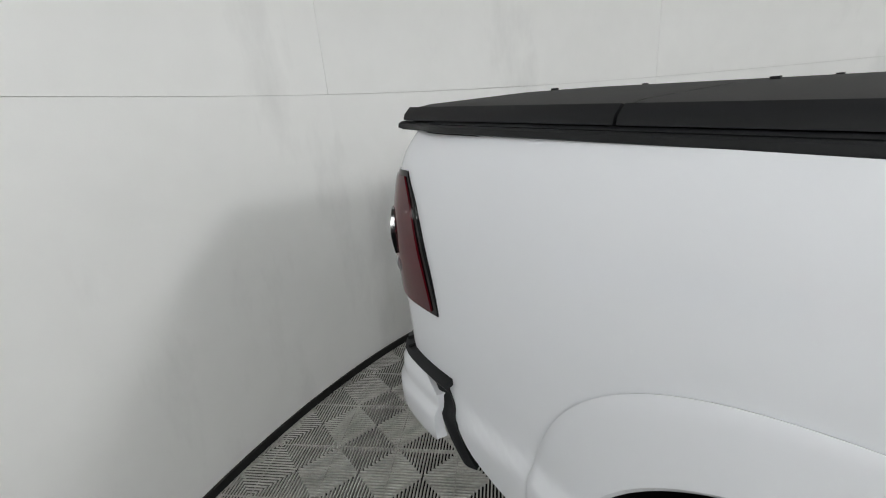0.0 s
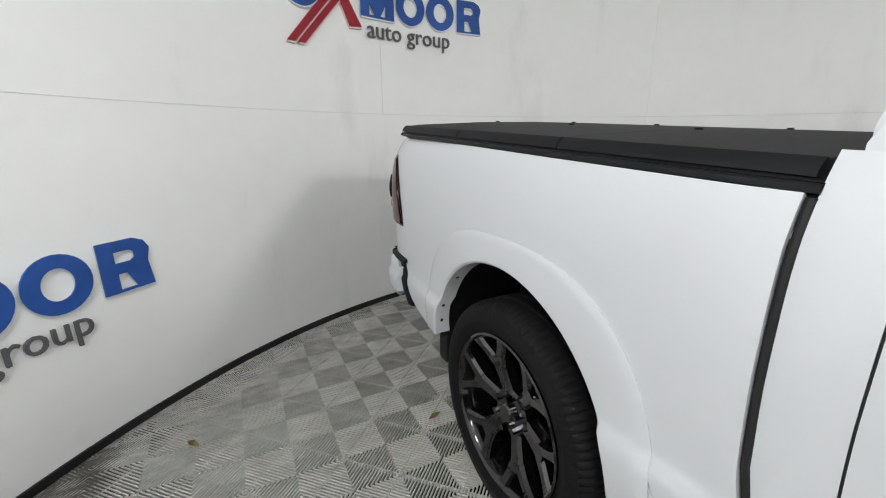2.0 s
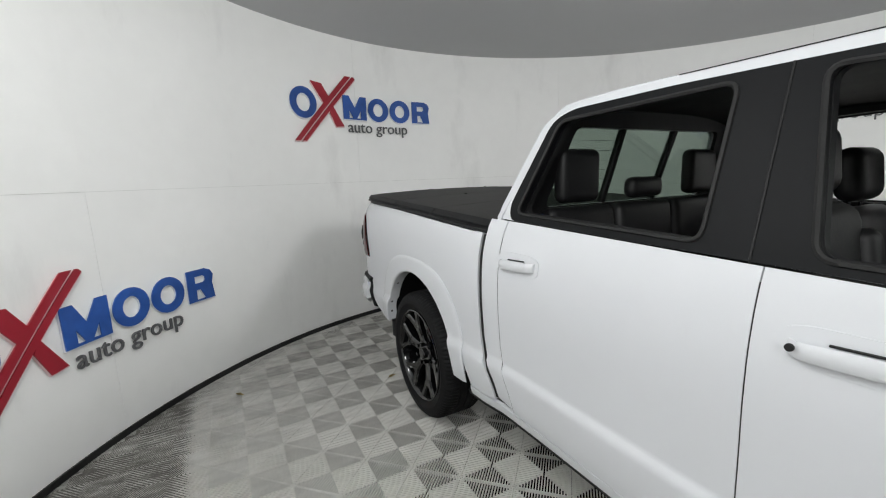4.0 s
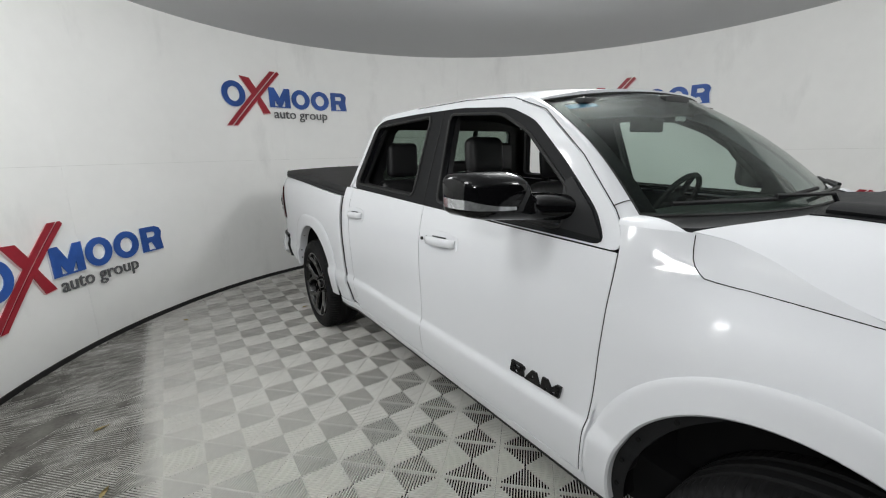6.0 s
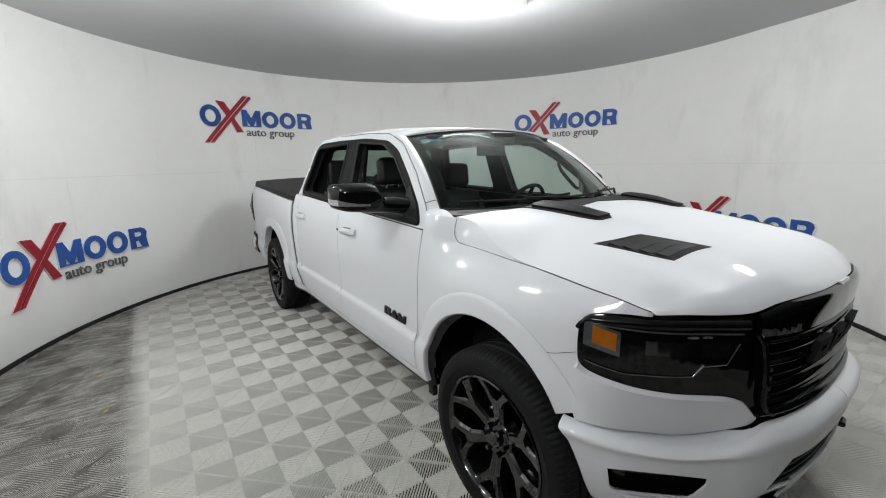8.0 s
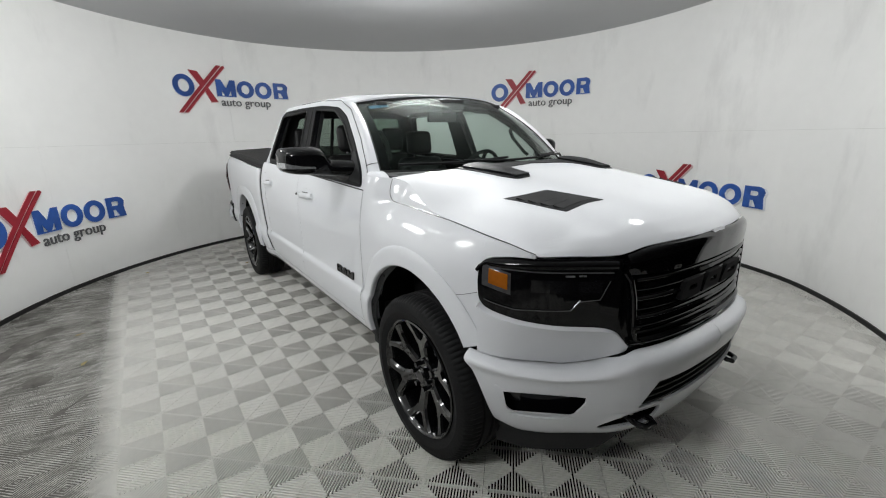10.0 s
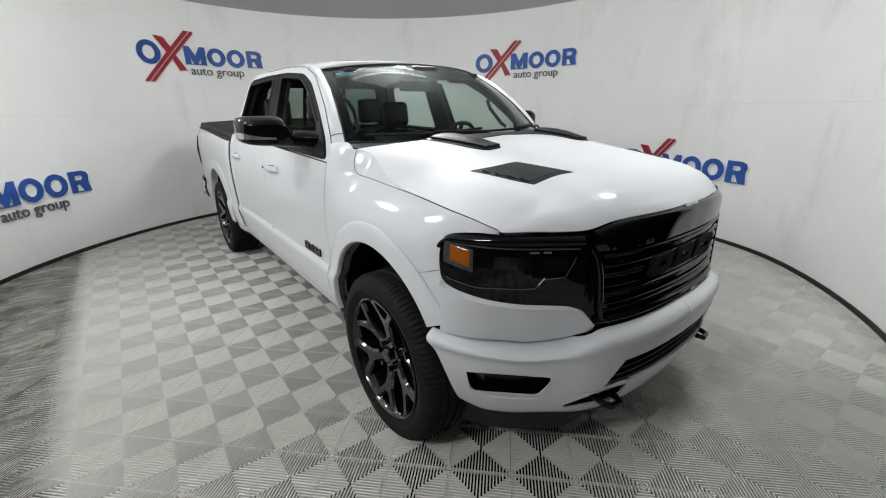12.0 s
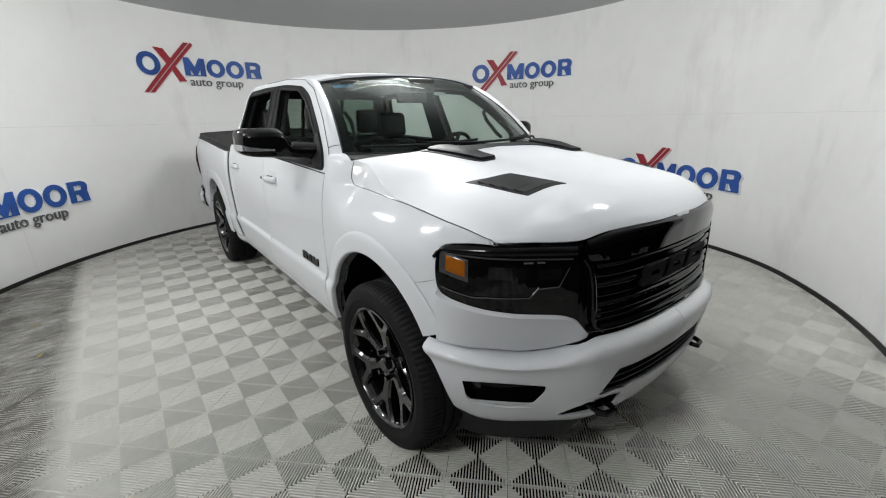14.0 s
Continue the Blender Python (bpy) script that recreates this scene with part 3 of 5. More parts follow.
bed = both("bed_side", lambda g: patch(lambda z: s_y(cgap(z) + .017), s_y(2.955), bed_low, bed_top, g, nu=90, nv=36), WHITE)
both("bed_rail_cap", lambda g: shell(lambda u, v: mir((lambda y, q: Vector((table(q, [0, .12, .35, .8, 1], [.925, .940, .936, .86, .84]) - 0.05 * step(2.75, 2.95, y), y,
     1.308 + (y - 1.15) * 0.051 + table(q, [0, .12, .35, .8, 1], [0, .005, .017, .024, .0]))))(1.075 + 1.91 * u, v), g), 30, 10, 0.02 * g), SATIN, "black plastic bed rail cap")


# tonneau cover: folded panels on the rails
def cover_z(y):
    return 1.331 + (y - 1.15) * 0.051


for k, (y0, y1) in enumerate(((1.10, 1.72), (1.726, 2.33), (2.336, 2.945))):
    bm = bmesh.new()

    def sect(y, inset):
        xs = [(-.872 + inset, 0.0), (-.885 + inset, .004), (-.866 + inset, .030), (-.80, .038), (-.4, .054), (0, .058), (.4, .054), (.80, .038), (.866 - inset, .030), (.885 - inset, .004), (.872 - inset, 0)]
        return [(x, y, cover_z(y) + z) for x, z in xs]
    loft([sect(y0, .004), sect(y0 + .01, 0), sect((y0 + y1) / 2, 0), sect(y1 - .01, 0), sect(y1, .004)], bm)
    cov = part("tonneau_cover", bm, VINYL, truck, "black textured folding bed cover panel")
    for g in (-1, 1):
        bm = bmesh.new()
        rows = [[(g * x, y, cover_z(y) + z) for x, z in ((.872, .001), (.896, .002), (.892, .016), (.872, .034), (.858, .030))] for y in (y0, (y0 + y1) / 2, y1)]
        loft(rows, bm)
        part("side_rail", bm, SATIN, cov, "black aluminium edge rail")
    for x in (-.30, .30):
        bm = bmesh.new()
        box(bm, (x - .008, y1 - .045, cover_z(y1) + .052), (x + .008, y1 - .025, cover_z(y1) + .0600), .001)
        part("hinge_stud", bm, SATIN, cov)

# cab back, gap and bed front
bm = bmesh.new()
box(bm, (-.88, 1.10, .55), (.88, 1.125, 1.29), .01)
part("bed_front_wall", bm, WHITE, truck)
for g in (-1, 1):
    bm = tube([mir(skin(s_y(cgap(z) + .008), z, -.014), g) for z in (.50, .56, .63, .7, .8, .9, 1.0, 1.1, 1.2, 1.30)], .0085)
    part("gap_seal", bm, GAP, truck, "black rubber seal between cab and bed")
    for line in (fgap, lambda z: -.0715, lambda z: cgap(z) - .1193):
        bm = tube([mir(skin(s_y(line(z)), z, -.0022), g) for z in np.linspace(.478, 1.30, 30)], .0019, 6)
        part("door_gap_seal", bm, GAP, truck, "dark door gap")
    bend_ = [(-1.54, 1.2475), (-1.50, 1.2505), (-1.465, 1.257), (-1.452, 1.269), (-1.438, 1.286), (-1.429, 1.306), (-1.422, 1.335), (-1.416, 1.368)]
    bm = tube([mir(skin(s_y(y), z, .0006), g) for y, z in [(y, shut_z(y)) for y in np.linspace(-2.42, -1.56, 34)] + bend_], .0017, 6)
    part("hood_gap_seal", bm, GAP, truck, "dark hood gap")
bm = shell(lambda u, v: (Vector((-.80 + 1.6 * u, 3.0 + .012 * math.sin(v * 3.1), .78 + .60 * v))), 16, 14, 0.03)
gate = part("tailgate", bm, WHITE, truck)
bm = bmesh.new()
box(bm, (-.18, 3.01, 1.13), (.18, 3.03, 1.19), .01)
part("handle", bm, SATIN, gate, "black tailgate handle")


# tail lamps wrap the rear corner
def tail_edge(z):
    return table(z, [.94, 1.0, 1.22, 1.31], [2.725, 2.732, 2.79, 2.85])


def tail(g, r0, r1, z0, z1, ex, th):
    def f(u, v):
        z = z0 + (z1 - z0) * v
        a, b = s_y(tail_edge(z)), s_y(2.96) + 0.16
        return mir(skin(a + (b - a) * (r0 + (r1 - r0) * u), z, ex + 0.006 * math.sin(math.pi * v)), g)
    return shell(f, 14, 18, th * g)


tails = both("tail_lamp", lambda g: tail(g, 0, 1, .95, 1.305, .004, .03), GLOSS, "red tail lamp with a black border")
both("red_lens", lambda g: tail(g, .05, 1, .960, 1.292, .009, .006), RED, parent=tails)
both("blind_spot_bar", lambda g: tail(g, .38, .98, 1.08, 1.20, .020, .014), GLOSS, "black bar across the lamp", parent=tails)
both("reverse_lens", lambda g: tail(g, .38, .95, 1.03, 1.07, .014, .008), CLEAR, "clear reversing lens", parent=tails)


# rear bumper with a black step pad
def rb(g):
    ex = lambda u, v, z: .042 - .05 * (1 - step(.50, .60, z)) - .02 * step(.73, .775, z)
    return patch(s_y(2.72), s_y(2.98) + 0.9, lambda p: table(p.y, [2.72, 2.80, 2.9], [.60, .535, .52]), lambda p: table(p.y, [2.72, 2.80, 2.9], [.735, .765, .775]), g, .03, ex, 40, 16)


bumper_r = both("rear_bumper", rb, WHITE, "white painted rear bumper half")
pads = both("step_pad", lambda g: shell(lambda u, v: mir(skin(s_y(2.70) + (s_y(2.98) + .9 - s_y(2.70)) * u, .765 + .012 * v * (1 - v) * 4 + .012 * step(0, .3, u), .03 - .07 * v), g), 40, 8, .02 * g), SATIN, "black ribbed step pad", parent=bumper_r)
for gi, g in enumerate((-1, 1)):
    for k in range(7):
        s = s_y(2.90) + .045 * k
        bm = tube([mir(skin(s, .784, .022), g), mir(skin(s + .012, .787, -.035), g)], .005, 6)
        part("tread_rib", bm, RUBBER, pads[gi])


def corner(g):
    def f(u, v):
        z = .545 + .225 * v
        y = table(z, [.53, .58, .735, .78], [2.60, 2.635, 2.705, 2.725])
        w = .05 + .015 * (1 - v)
        return mir(skin(s_y(y) + w * (u + 0.05), z, .012 - .03 * (1 - v) * .3 + .012 * math.sin(math.pi * u)), g)
    return shell(f, 6, 14, .03 * g)


both("bumper_corner_trim", corner, SATIN, "black plastic strip between bumper and bed")


# wheel-arch flares
def flare(g, kind, a0, a1):
    yc, zc, r = ARCH[kind]

    def f(u, v):
        a = radians(a0 + (a1 - a0) * u)
        q = table(v, [0, .12, .25, .7, .85, .93, 1], [.096, .090, .080, .020, .004, .0, .0])
        ex = table(v, [0, .12, .25, .7, .85, .93, 1], [.000, .003, .006, .011, .012, .004, -.06])
        if kind == "rear":
            q *= 1.0 + .55 * (math.sin(2 * a) ** 2 + .3 * max(0.0, -math.cos(a)))
        rr = r + q
        y, z = yc + rr * math.cos(a), zc + rr * math.sin(a)
        return mir(skin(s_y(y), z, ex), g)
    return shell(f, 70, 20, -.006 * g)


both("wheel_arch_flare", lambda g: flare(g, "front", -8, 156), WHITE)
both("wheel_arch_flare", lambda g: flare(g, "rear", 4, 180), WHITE)


# liner clips show on the turned-in lip
for g in (-1, 1):
    yc, zc, r = ARCH["front"]
    lip = shell(lambda u, v: (lambda a, q: mir(skin(s_y(yc + q * math.cos(a)), zc + q * math.sin(a), -.010 - .010 * v), g))(
        radians(-12 + 88 * u), r - .003 - .050 * v * math.sin(math.pi * min(1, .12 + .9 * u)) ** .5), 36, 4, .004 * g)
    part("liner_lip", lip, SATIN, truck, "black liner edge inside the wheel arch")
    for a in (2, 16, 30, 52):
        c, z_ = math.cos(radians(a)), math.sin(radians(a))
        p = mir(skin(s_y(yc + (r - .026) * c), zc + (r - .026) * z_, -.010), g)
        part("liner_clip", tube([p, p + Vector((g * .004, 0, 0))], .008, 8), LINER, truck)
    for kind, angs in (("rear", (2, 12, 22, 45)),):
        yc, zc, r = ARCH[kind]
        for a in angs:
            c, s = math.cos(radians(a)), math.sin(radians(a))
            p = mir(skin(s_y(yc + r * c), zc + r * s, -.022), g)
            bm = tube([p + Vector((0, -c * .008, -s * .008)), p + Vector((0, c * .006, s * .006))], .008, 8)
            part("liner_clip", bm, GAP, truck)
    for kind in ARCH:
        yc, zc, r = ARCH[kind]
        rows = []
        for a in range(-14, 195, 6):
            c, s = math.cos(radians(a)), math.sin(radians(a))
            rows.append([(g * x, yc + (r + k) * c, zc + (r + k) * s) for x, k in ((.925, .012), (.60, .0), (.60, .02), (.925, .03))])
        part("wheel_well_liner", loft(rows), LINER, truck, "black plastic wheel well liner")
        bm = bmesh.new()
        box(bm, (min(g * .93, g * .955), yc + r - .03, .36), (max(g * .93, g * .955), yc + r + .045, zc + .02), .004) if kind == "rear" else box(
            bm, (min(g * .90, g * .93), yc + r - .02, .36), (max(g * .90, g * .93), yc + r + .03, zc), .004)
        part("mud_flap", bm, SATIN, truck)

# ---- nose ----
nose_core = shell(lambda u, v: (lambda p: Vector((p.x * (-1 if u < .5 else 1), p.y, p.z)))(skin(s_y(-2.20) * abs(2 * u - 1), .34 + .80 * v, -.12)), 80, 20, .02)
part("nose_core", nose_core, UNDER, truck)
S_OUT, S_IN = s_y(-2.222), s_x(.50)


heads = both("headlight", lambda g: patch(s_x(.545), S_OUT, hl_low, hl_top, g, .05, lambda u, v, z: .002 + .006 * math.sin(math.pi * v), 120, 20), GLOSS, "gloss black headlight housing")


both("headlight_brow", lambda g: shell(lambda u, v: (lambda s_: (lambda t: mir(skin(s_, t - .036 * (1 - v) * (1 - .5 * step(.75, 1, u)) - .003, .010 + .012 * math.sin(math.pi * v) ** .7), g))(hl_top(skin(s_, 1.1))))(s_x(.56) + (S_OUT - s_x(.56)) * u), 50, 8, .012 * g), GLOSS, "gloss black strip over the lamp", parent=heads)


def lens(g, x0, x1, z0, z1, ex, th, slope=0.0, out=None):
    a, b = s_x(x0), (out if out else s_x(x1))
    return shell(lambda u, v: mir(skin(a + (b - a) * u, z0 + (z1 - z0) * v + slope * u, ex), g), 24, 8, th * g)


S_AMB0, S_AMB1 = s_y(-2.338), s_y(-2.268)
both("amber_marker", lambda g: shell(lambda u, v: mir(skin(S_AMB0 + (S_AMB1 - S_AMB0) * u, 1.006 + .018 * u + (.062 - .002 * u) * v, .012), g), 8, 6, .006 * g), AMBER, "amber side marker lens", parent=heads)
both("marker_frame", lambda g: shell(lambda u, v: mir(skin(S_AMB0 - .012 + (S_AMB1 + .030 - S_AMB0 + .012) * u, .985 + .026 * u + .088 * v, .0085), g), 10, 8, .008 * g), LENS_EDGE, "smoked lens round the marker", parent=heads)
both("light_bar", lambda g: shell(lambda u, v: mir(skin(s_x(.57) + (S_AMB1 + .02 - s_x(.57)) * u, 1.082 + .004 * u + .006 * v, .011), g), 30, 3, .006 * g), LENS_EDGE, "slim running light strip", parent=heads)
both("lamp_glint", lambda g: lens(g, .650, .672, 1.070, 1.077, .0112, .006), CLEAR, "small bright lamp insert", parent=heads)
both("lamp_glint", lambda g: lens(g, .684, .712, 1.069, 1.076, .0112, .006), CLEAR, "small bright lamp insert", parent=heads)
def lens_edge(points, r):
    """A thin line on the lamp's face through (path, share of the lamp's height) points."""
    def at(k, f):
        p = skin(k, 1.05)
        return skin(k, hl_low(p) + (hl_top(p) - hl_low(p)) * f, .0095)
    def f(g):
        pts = []
        for (a, b), (c, d) in zip(points, points[1:]):
            pts += [mir(at(a + (c - a) * t / 6, b + (d - b) * t / 6), g) for t in range(6)]
        return tube(pts + [mir(at(*points[-1]), g)], r, 6)
    return f


both("lens_rim", lens_edge([(S_AMB1 + .02, .17), (S_AMB0 - .03, .16), (s_x(.80), .20), (s_x(.69), .25), (s_x(.668), .38), (s_x(.605), .42), (s_x(.578), .70)], .0022), LENS_EDGE, "thin rim along the lower edge of the lamp", parent=heads)
both("corner_strip", lens_edge([(s_x(.682), .30), (s_x(.664), .41)], .003), CLEAR, "thin slanted lamp strip", parent=heads)
both("projector_lens", lambda g: lens(g, .70, .80, 1.005, 1.055, .0095, .006), LAMP_DARK, "dark projector lens", parent=heads)
both("projector_lens", lambda g: lens(g, .60, .67, 1.005, 1.05, .0095, .006), LAMP_DARK, "dark projector lens", parent=heads)


def bump_top(x):
    return table(x, [.0, .46, .53, .60, .70, .80, .93], [.768, .760, .728, .692, .678, .688, .716])


# white panels under the headlights
both("bumper_shelf", lambda g: shell(lambda u, v: (lambda p: mir(skin(s_x(.51) + (s_y(-2.225) - s_x(.51)) * u, bump_top(p.x) - .004, .030 - .105 * v * (.3 + .7 * step(0, .22, u))), g))(skin(s_x(.51) + (s_y(-2.225) - s_x(.51)) * u, .7)), 40, 6, .012 * g), WHITE, "white top of the bumper")
both("fascia_gap", lambda g: patch(s_x(.50), s_y(-2.23), lambda p: bump_top(p.x) - .006, lambda p: bump_top(p.x) + .006, g, .006, lambda u, v, z: -.050 * step(1, .5, u) * (.2 + .8 * step(0, .22, u)) - .002, 40, 2), GAP, "dark gap over the bumper")
both("fascia_panel", lambda g: patch(s_x(.500), s_y(-2.228), lambda p: bump_top(p.x) + .006, lambda p: max(bump_top(p.x) + .012, hl_low(p) - .005), g, .03,
     lambda u, v, z: (.022 * step(1, .93, v) - .058 * (1 - v) ** .8 * step(1, .5, u)) * (.2 + .8 * step(0, .22, u)), 60, 16), WHITE)


def holed(f, us, vs, hole, thick, sign):
    """A sheet on lines us, vs, open where hole(u, v) holds, with turned-in edges."""
    bm = bmesh.new()
    grid = [[bm.verts.new(f(u, v)) for v in vs] for u in us]
    for i in range(len(us) - 1):
        for j in range(len(vs) - 1):
            if not hole((us[i] + us[i + 1]) / 2, (vs[j] + vs[j + 1]) / 2):
                bm.faces.new((grid[i][j], grid[i + 1][j], grid[i + 1][j + 1], grid[i][j + 1]))
    bmesh.ops.delete(bm, geom=[v for v in bm.verts if not v.link_faces], context="VERTS")
    bmesh.ops.recalc_face_normals(bm, faces=bm.faces[:])
    edges = [e for e in bm.edges if e.is_boundary]
    got = bmesh.ops.extrude_edge_only(bm, edges=edges)["geom"]
    for v in got:
        if isinstance(v, bmesh.types.BMVert):
            r = math.hypot(v.co.x, v.co.y)
            n = Vector((v.co.x / max(.3, abs(v.co.x)) * .5, -1, 0)).normalized()
            v.co -= n * thick
    return bm


def bump_out(z):
    return table(z, [.325, .345, .40, .47, .56, .66, .715, .748, .775], [-.03, .004, .022, .034, .042, .056, .066, .058, .018])


S_END = s_y(-2.195)
FOG = (s_x(.628), s_x(.862), .454, .588)
ING = (s_x(.455), .498, .622)
HOK = (s_x(.330), s_x(.585), .385, .486)
us = sorted({round(v, 4) for v in list(np.linspace(0, S_END, 60)) + [FOG[0], FOG[1], ING[0], HOK[0], HOK[1]]})
vs = sorted({round(v, 4) for v in list(np.linspace(.325, .775, 26)) + [FOG[2], FOG[3], ING[1], ING[2], HOK[2], HOK[3]]})


def bhole(u, v):
    # trapezoid intake, rounded lamp pocket and hook slot
    if v > ING[1] and v < ING[2] and u < ING[0]:
        return True
    if FOG[0] < u < FOG[1] and FOG[2] < v < FOG[3]:
        return True
    return HOK[0] < u < HOK[1] and HOK[2] < v < HOK[3]


def bumper(g):
    def f(u, v):
        k = max(0.0, (u - s_y(-2.40)) / (S_END - s_y(-2.40)))
        z = v + .03 * k * k * step(.42, .33, v)
        u += k * (s_y(table(z, [.33, .38, .45, .55, .69, .72], [-2.335, -2.30, -2.28, -2.255, -2.205, -2.195])) - S_END)
        if v > .64:
            z = .64 + (v - .64) * (bump_top(skin(u, .7).x) - .64) / .135
        return mir(skin(u, z, bump_out(v)), g)
    return holed(f, us, vs, bhole, .012, g)


bumpers = both("front_bumper", bumper, WHITE, "white painted front bumper half")
both("lamp_pocket", lambda g: shell(lambda u, v: mir(skin(FOG[0] - .012 + (FOG[1] - FOG[0] + .024) * u, FOG[2] - .008 + (FOG[3] - FOG[2] + .016) * v, bump_out(FOG[2] + .1 * v) - .045 - .012 * math.sin(math.pi * u) * math.sin(math.pi * v)), g), 14, 8, .02 * g), GLOSS, "black fog lamp pocket", parent=bumpers)


def pocket_rim(g):
    a, b, c, d = FOG
    pts = rounded([(a - .014, c - .012), (b + .014, c - .012), (b + .014, d + .010), (a - .014, d + .010)], .012, 4)
    inn = rounded([(a + .002, d - .014), (a + .004, d - .048), (a + .045, c + .020), (b - .045, c + .018), (b - .012, d - .062), (b - .012, d - .014)], .020, 5)
    return plate(pts, [inn], lambda u, v, dd: mir(skin(u, v, bump_out(v) + .0012 - dd), g), .010)


both("pocket_rim", pocket_rim, WHITE, parent=bumpers)


def slot_rim(g):
    a, b, c, d = HOK
    pts = [(a - .012, c - .012), (b + .014, c - .012), (b + .014, d + .012), (a - .012, d + .012)]
    inn = rounded([(a + .004, d - .004), (b - .115, d - .014), (b - .006, c + .020), (b - .02, c + .002), (a + .012, c + .004)], .012, 4)
    return plate(pts, [inn], lambda u, v, dd: mir(skin(u, v, bump_out(v) + .0012 - dd), g), .010)


both("slot_rim", slot_rim, WHITE, parent=bumpers)


def intake_rim(g):
    a, c, d = ING
    pts = [(a - .012, c - .010), (a + .014, c - .012), (a + .014, d + .012), (a - .075, d + .010), (a - .070, d - .002), (a - .006, c + .008)]
    return plate(pts, [], lambda u, v, dd: mir(skin(u, v, bump_out(v) + .0012 - dd), g), .010)


both("intake_rim", intake_rim, WHITE, parent=bumpers)
both("fog_lamp", lambda g: shell(lambda u, v: mir(skin(FOG[1] - .085 + .045 * u, FOG[2] + .045 + .045 * v, bump_out(.56) - .052), g), 6, 6, .01 * g), LAMP_DARK, parent=bumpers)
for gi, g in enumerate((-1, 1)):
    bm = shell(lambda u, v: mir(skin((ING[0] + .02) * u, ING[1] - .01 + (ING[2] - ING[1] + .02) * v, .005), g), 24, 6, .02 * g)
    part("lower_intake", bm, UNDER, bumpers[gi], "black lower air intake")
    for k in range(4):
        z = ING[1] + .010 + k * .029
        bm = shell(lambda u, v: mir(skin(.0 + (ING[0] + .01) * u, z + .009 * v, .028), g), 24, 2, .02 * g)
        part("intake_bar", bm, SATIN, bumpers[gi])
    bm = shell(lambda u, v: mir(skin(HOK[0] - .01 + (HOK[1] - HOK[0] + .02) * u, HOK[2] - .02 + .13 * v, -.07), g), 8, 6, .02 * g)
    part("hook_slot", bm, UNDER, bumpers[gi])
    bm = bmesh.new()
    pts = [(.395, -2.56, .435), (.395, -2.68, .430), (.385, -2.722, .425), (.395, -2.745, .422), (.445, -2.738, .422), (.46, -2.712, .424), (.455, -2.66, .430), (.455, -2.54, .435)]
    tube([(x * g, y, z) for x, y, z in pts], .013, 8, bm)
    part("tow_hook", bm, GLOSS, truck, "black tow hook under the bumper")
both("lower_valance", lambda g: patch(0.02, s_y(-2.265), lambda p: .205 + .09 * step(.60, .35, p.x), lambda p: .36, g, .02, lambda u, v, z: -.025 - .02 * (1 - v), 30, 8), DARKGREY, "dark grey air dam below the bumper")

# grille: frame, bars and a row of raised shapes
both("grille_frame", lambda g: patch(s_x(.452), s_x(.60), lambda p: bump_top(p.x) - .015 if p.x < .495 else max(bump_top(p.x), hl_low(p) - .012), lambda p: 1.125, g, .03, lambda u, v, z: -.006, 20, 16), GLOSS, "gloss black grille surround")
grille = part("grille", shell(lambda u, v: (lambda p: Vector((p.x * (-1 if u < .5 else 1), p.y, p.z)))(skin(s_x(.53) * abs(2 * u - 1), .785 + .30 * v, -.06)), 40, 8, .02), UNDER, truck, "gloss black grille with horizontal bars")


def gbar(z, h, ex, x1, mat_, nm, droop=.0, th=.03):
    def f(u, v):
        w = 2 * u - 1
        s = s_x(x1) * abs(w)
        q = skin(s, z + h * v - droop * w * w, ex + .011 * math.sin(math.pi * v))
        return Vector((q.x * (-1 if w < 0 else 1), q.y, q.z))
    return part(nm, shell(f, 40, 6, th), mat_, grille)


for z, h in ((.818, .022), (.852, .013), (.884, .022), (.925, .012), (.962, .024), (1.006, .012), (1.042, .022)):
    gbar(z, h, -.006, .492, GLOSS, "grille_bar", .006)
gbar(.778, .028, .006, .50, GLOSS, "lower_frame")
both("side_frame", lambda g: tube([mir(skin(s_x(x), z, .004), g) for x, z in ((.535, 1.085), (.515, 1.05), (.500, .98), (.492, .90), (.490, .84), (.478, .80), (.445, .786))], .013, 10), GLOSS, "gloss black rail beside the grille bars", parent=grille)
for x0, w in ((-.275, .155), (-.100, .155), (.075, .185)):
    o = rounded([(x0, .930), (x0 + w, .930), (x0 + w - .012, 1.018), (x0 + .012, 1.018)], .012, 4)
    i = rounded([(x0 + .045, .966), (x0 + w - .045, .966), (x0 + w - .05, .988), (x0 + .05, .988)], .006, 3)
    bm = plate(o, [i], lambda u, v, d: Vector((u, -2.752 + .12 * u * u + d + .15 * (1.02 - v), v)), .02)
    part("raised_block", bm, UNDER, grille, "raised black block")


def brow(u, v):
    w = 2 * u - 1
    x = .53 * w
    q = skin(s_x(abs(x)), 1.085)
    top = Vector((x, hood_front(x) - .006, hood_z(x, hood_front(x)) - .006))
    low = Vector((x, q.y - .004, 1.072))
    p = low.lerp(top, v)
    p.z += .030 * math.sin(math.pi * v) * (1 - .6 * abs(w) ** 3)
    p.y -= .012 * math.sin(math.pi * v)
    return p


part("grille_brow", shell(brow, 40, 12, .02), SMOKE, grille, "smoked chrome strip above the grille")


# hood with vents and black cowl panel
def hood_f(u, v):
    w = 2 * u - 1
    y0 = hood_back(w * .80)
    y = y0 + (hood_front(w * .79) - y0) * v
    x = w * hood_half(y)
    z = hood_z(x, y)
    r = max(0.0, v - .985) / .015
    return Vector((x, y, z - .008 * r * r))


hood = part("hood", shell(hood_f, 80, 96, -.02), WHITE, truck)


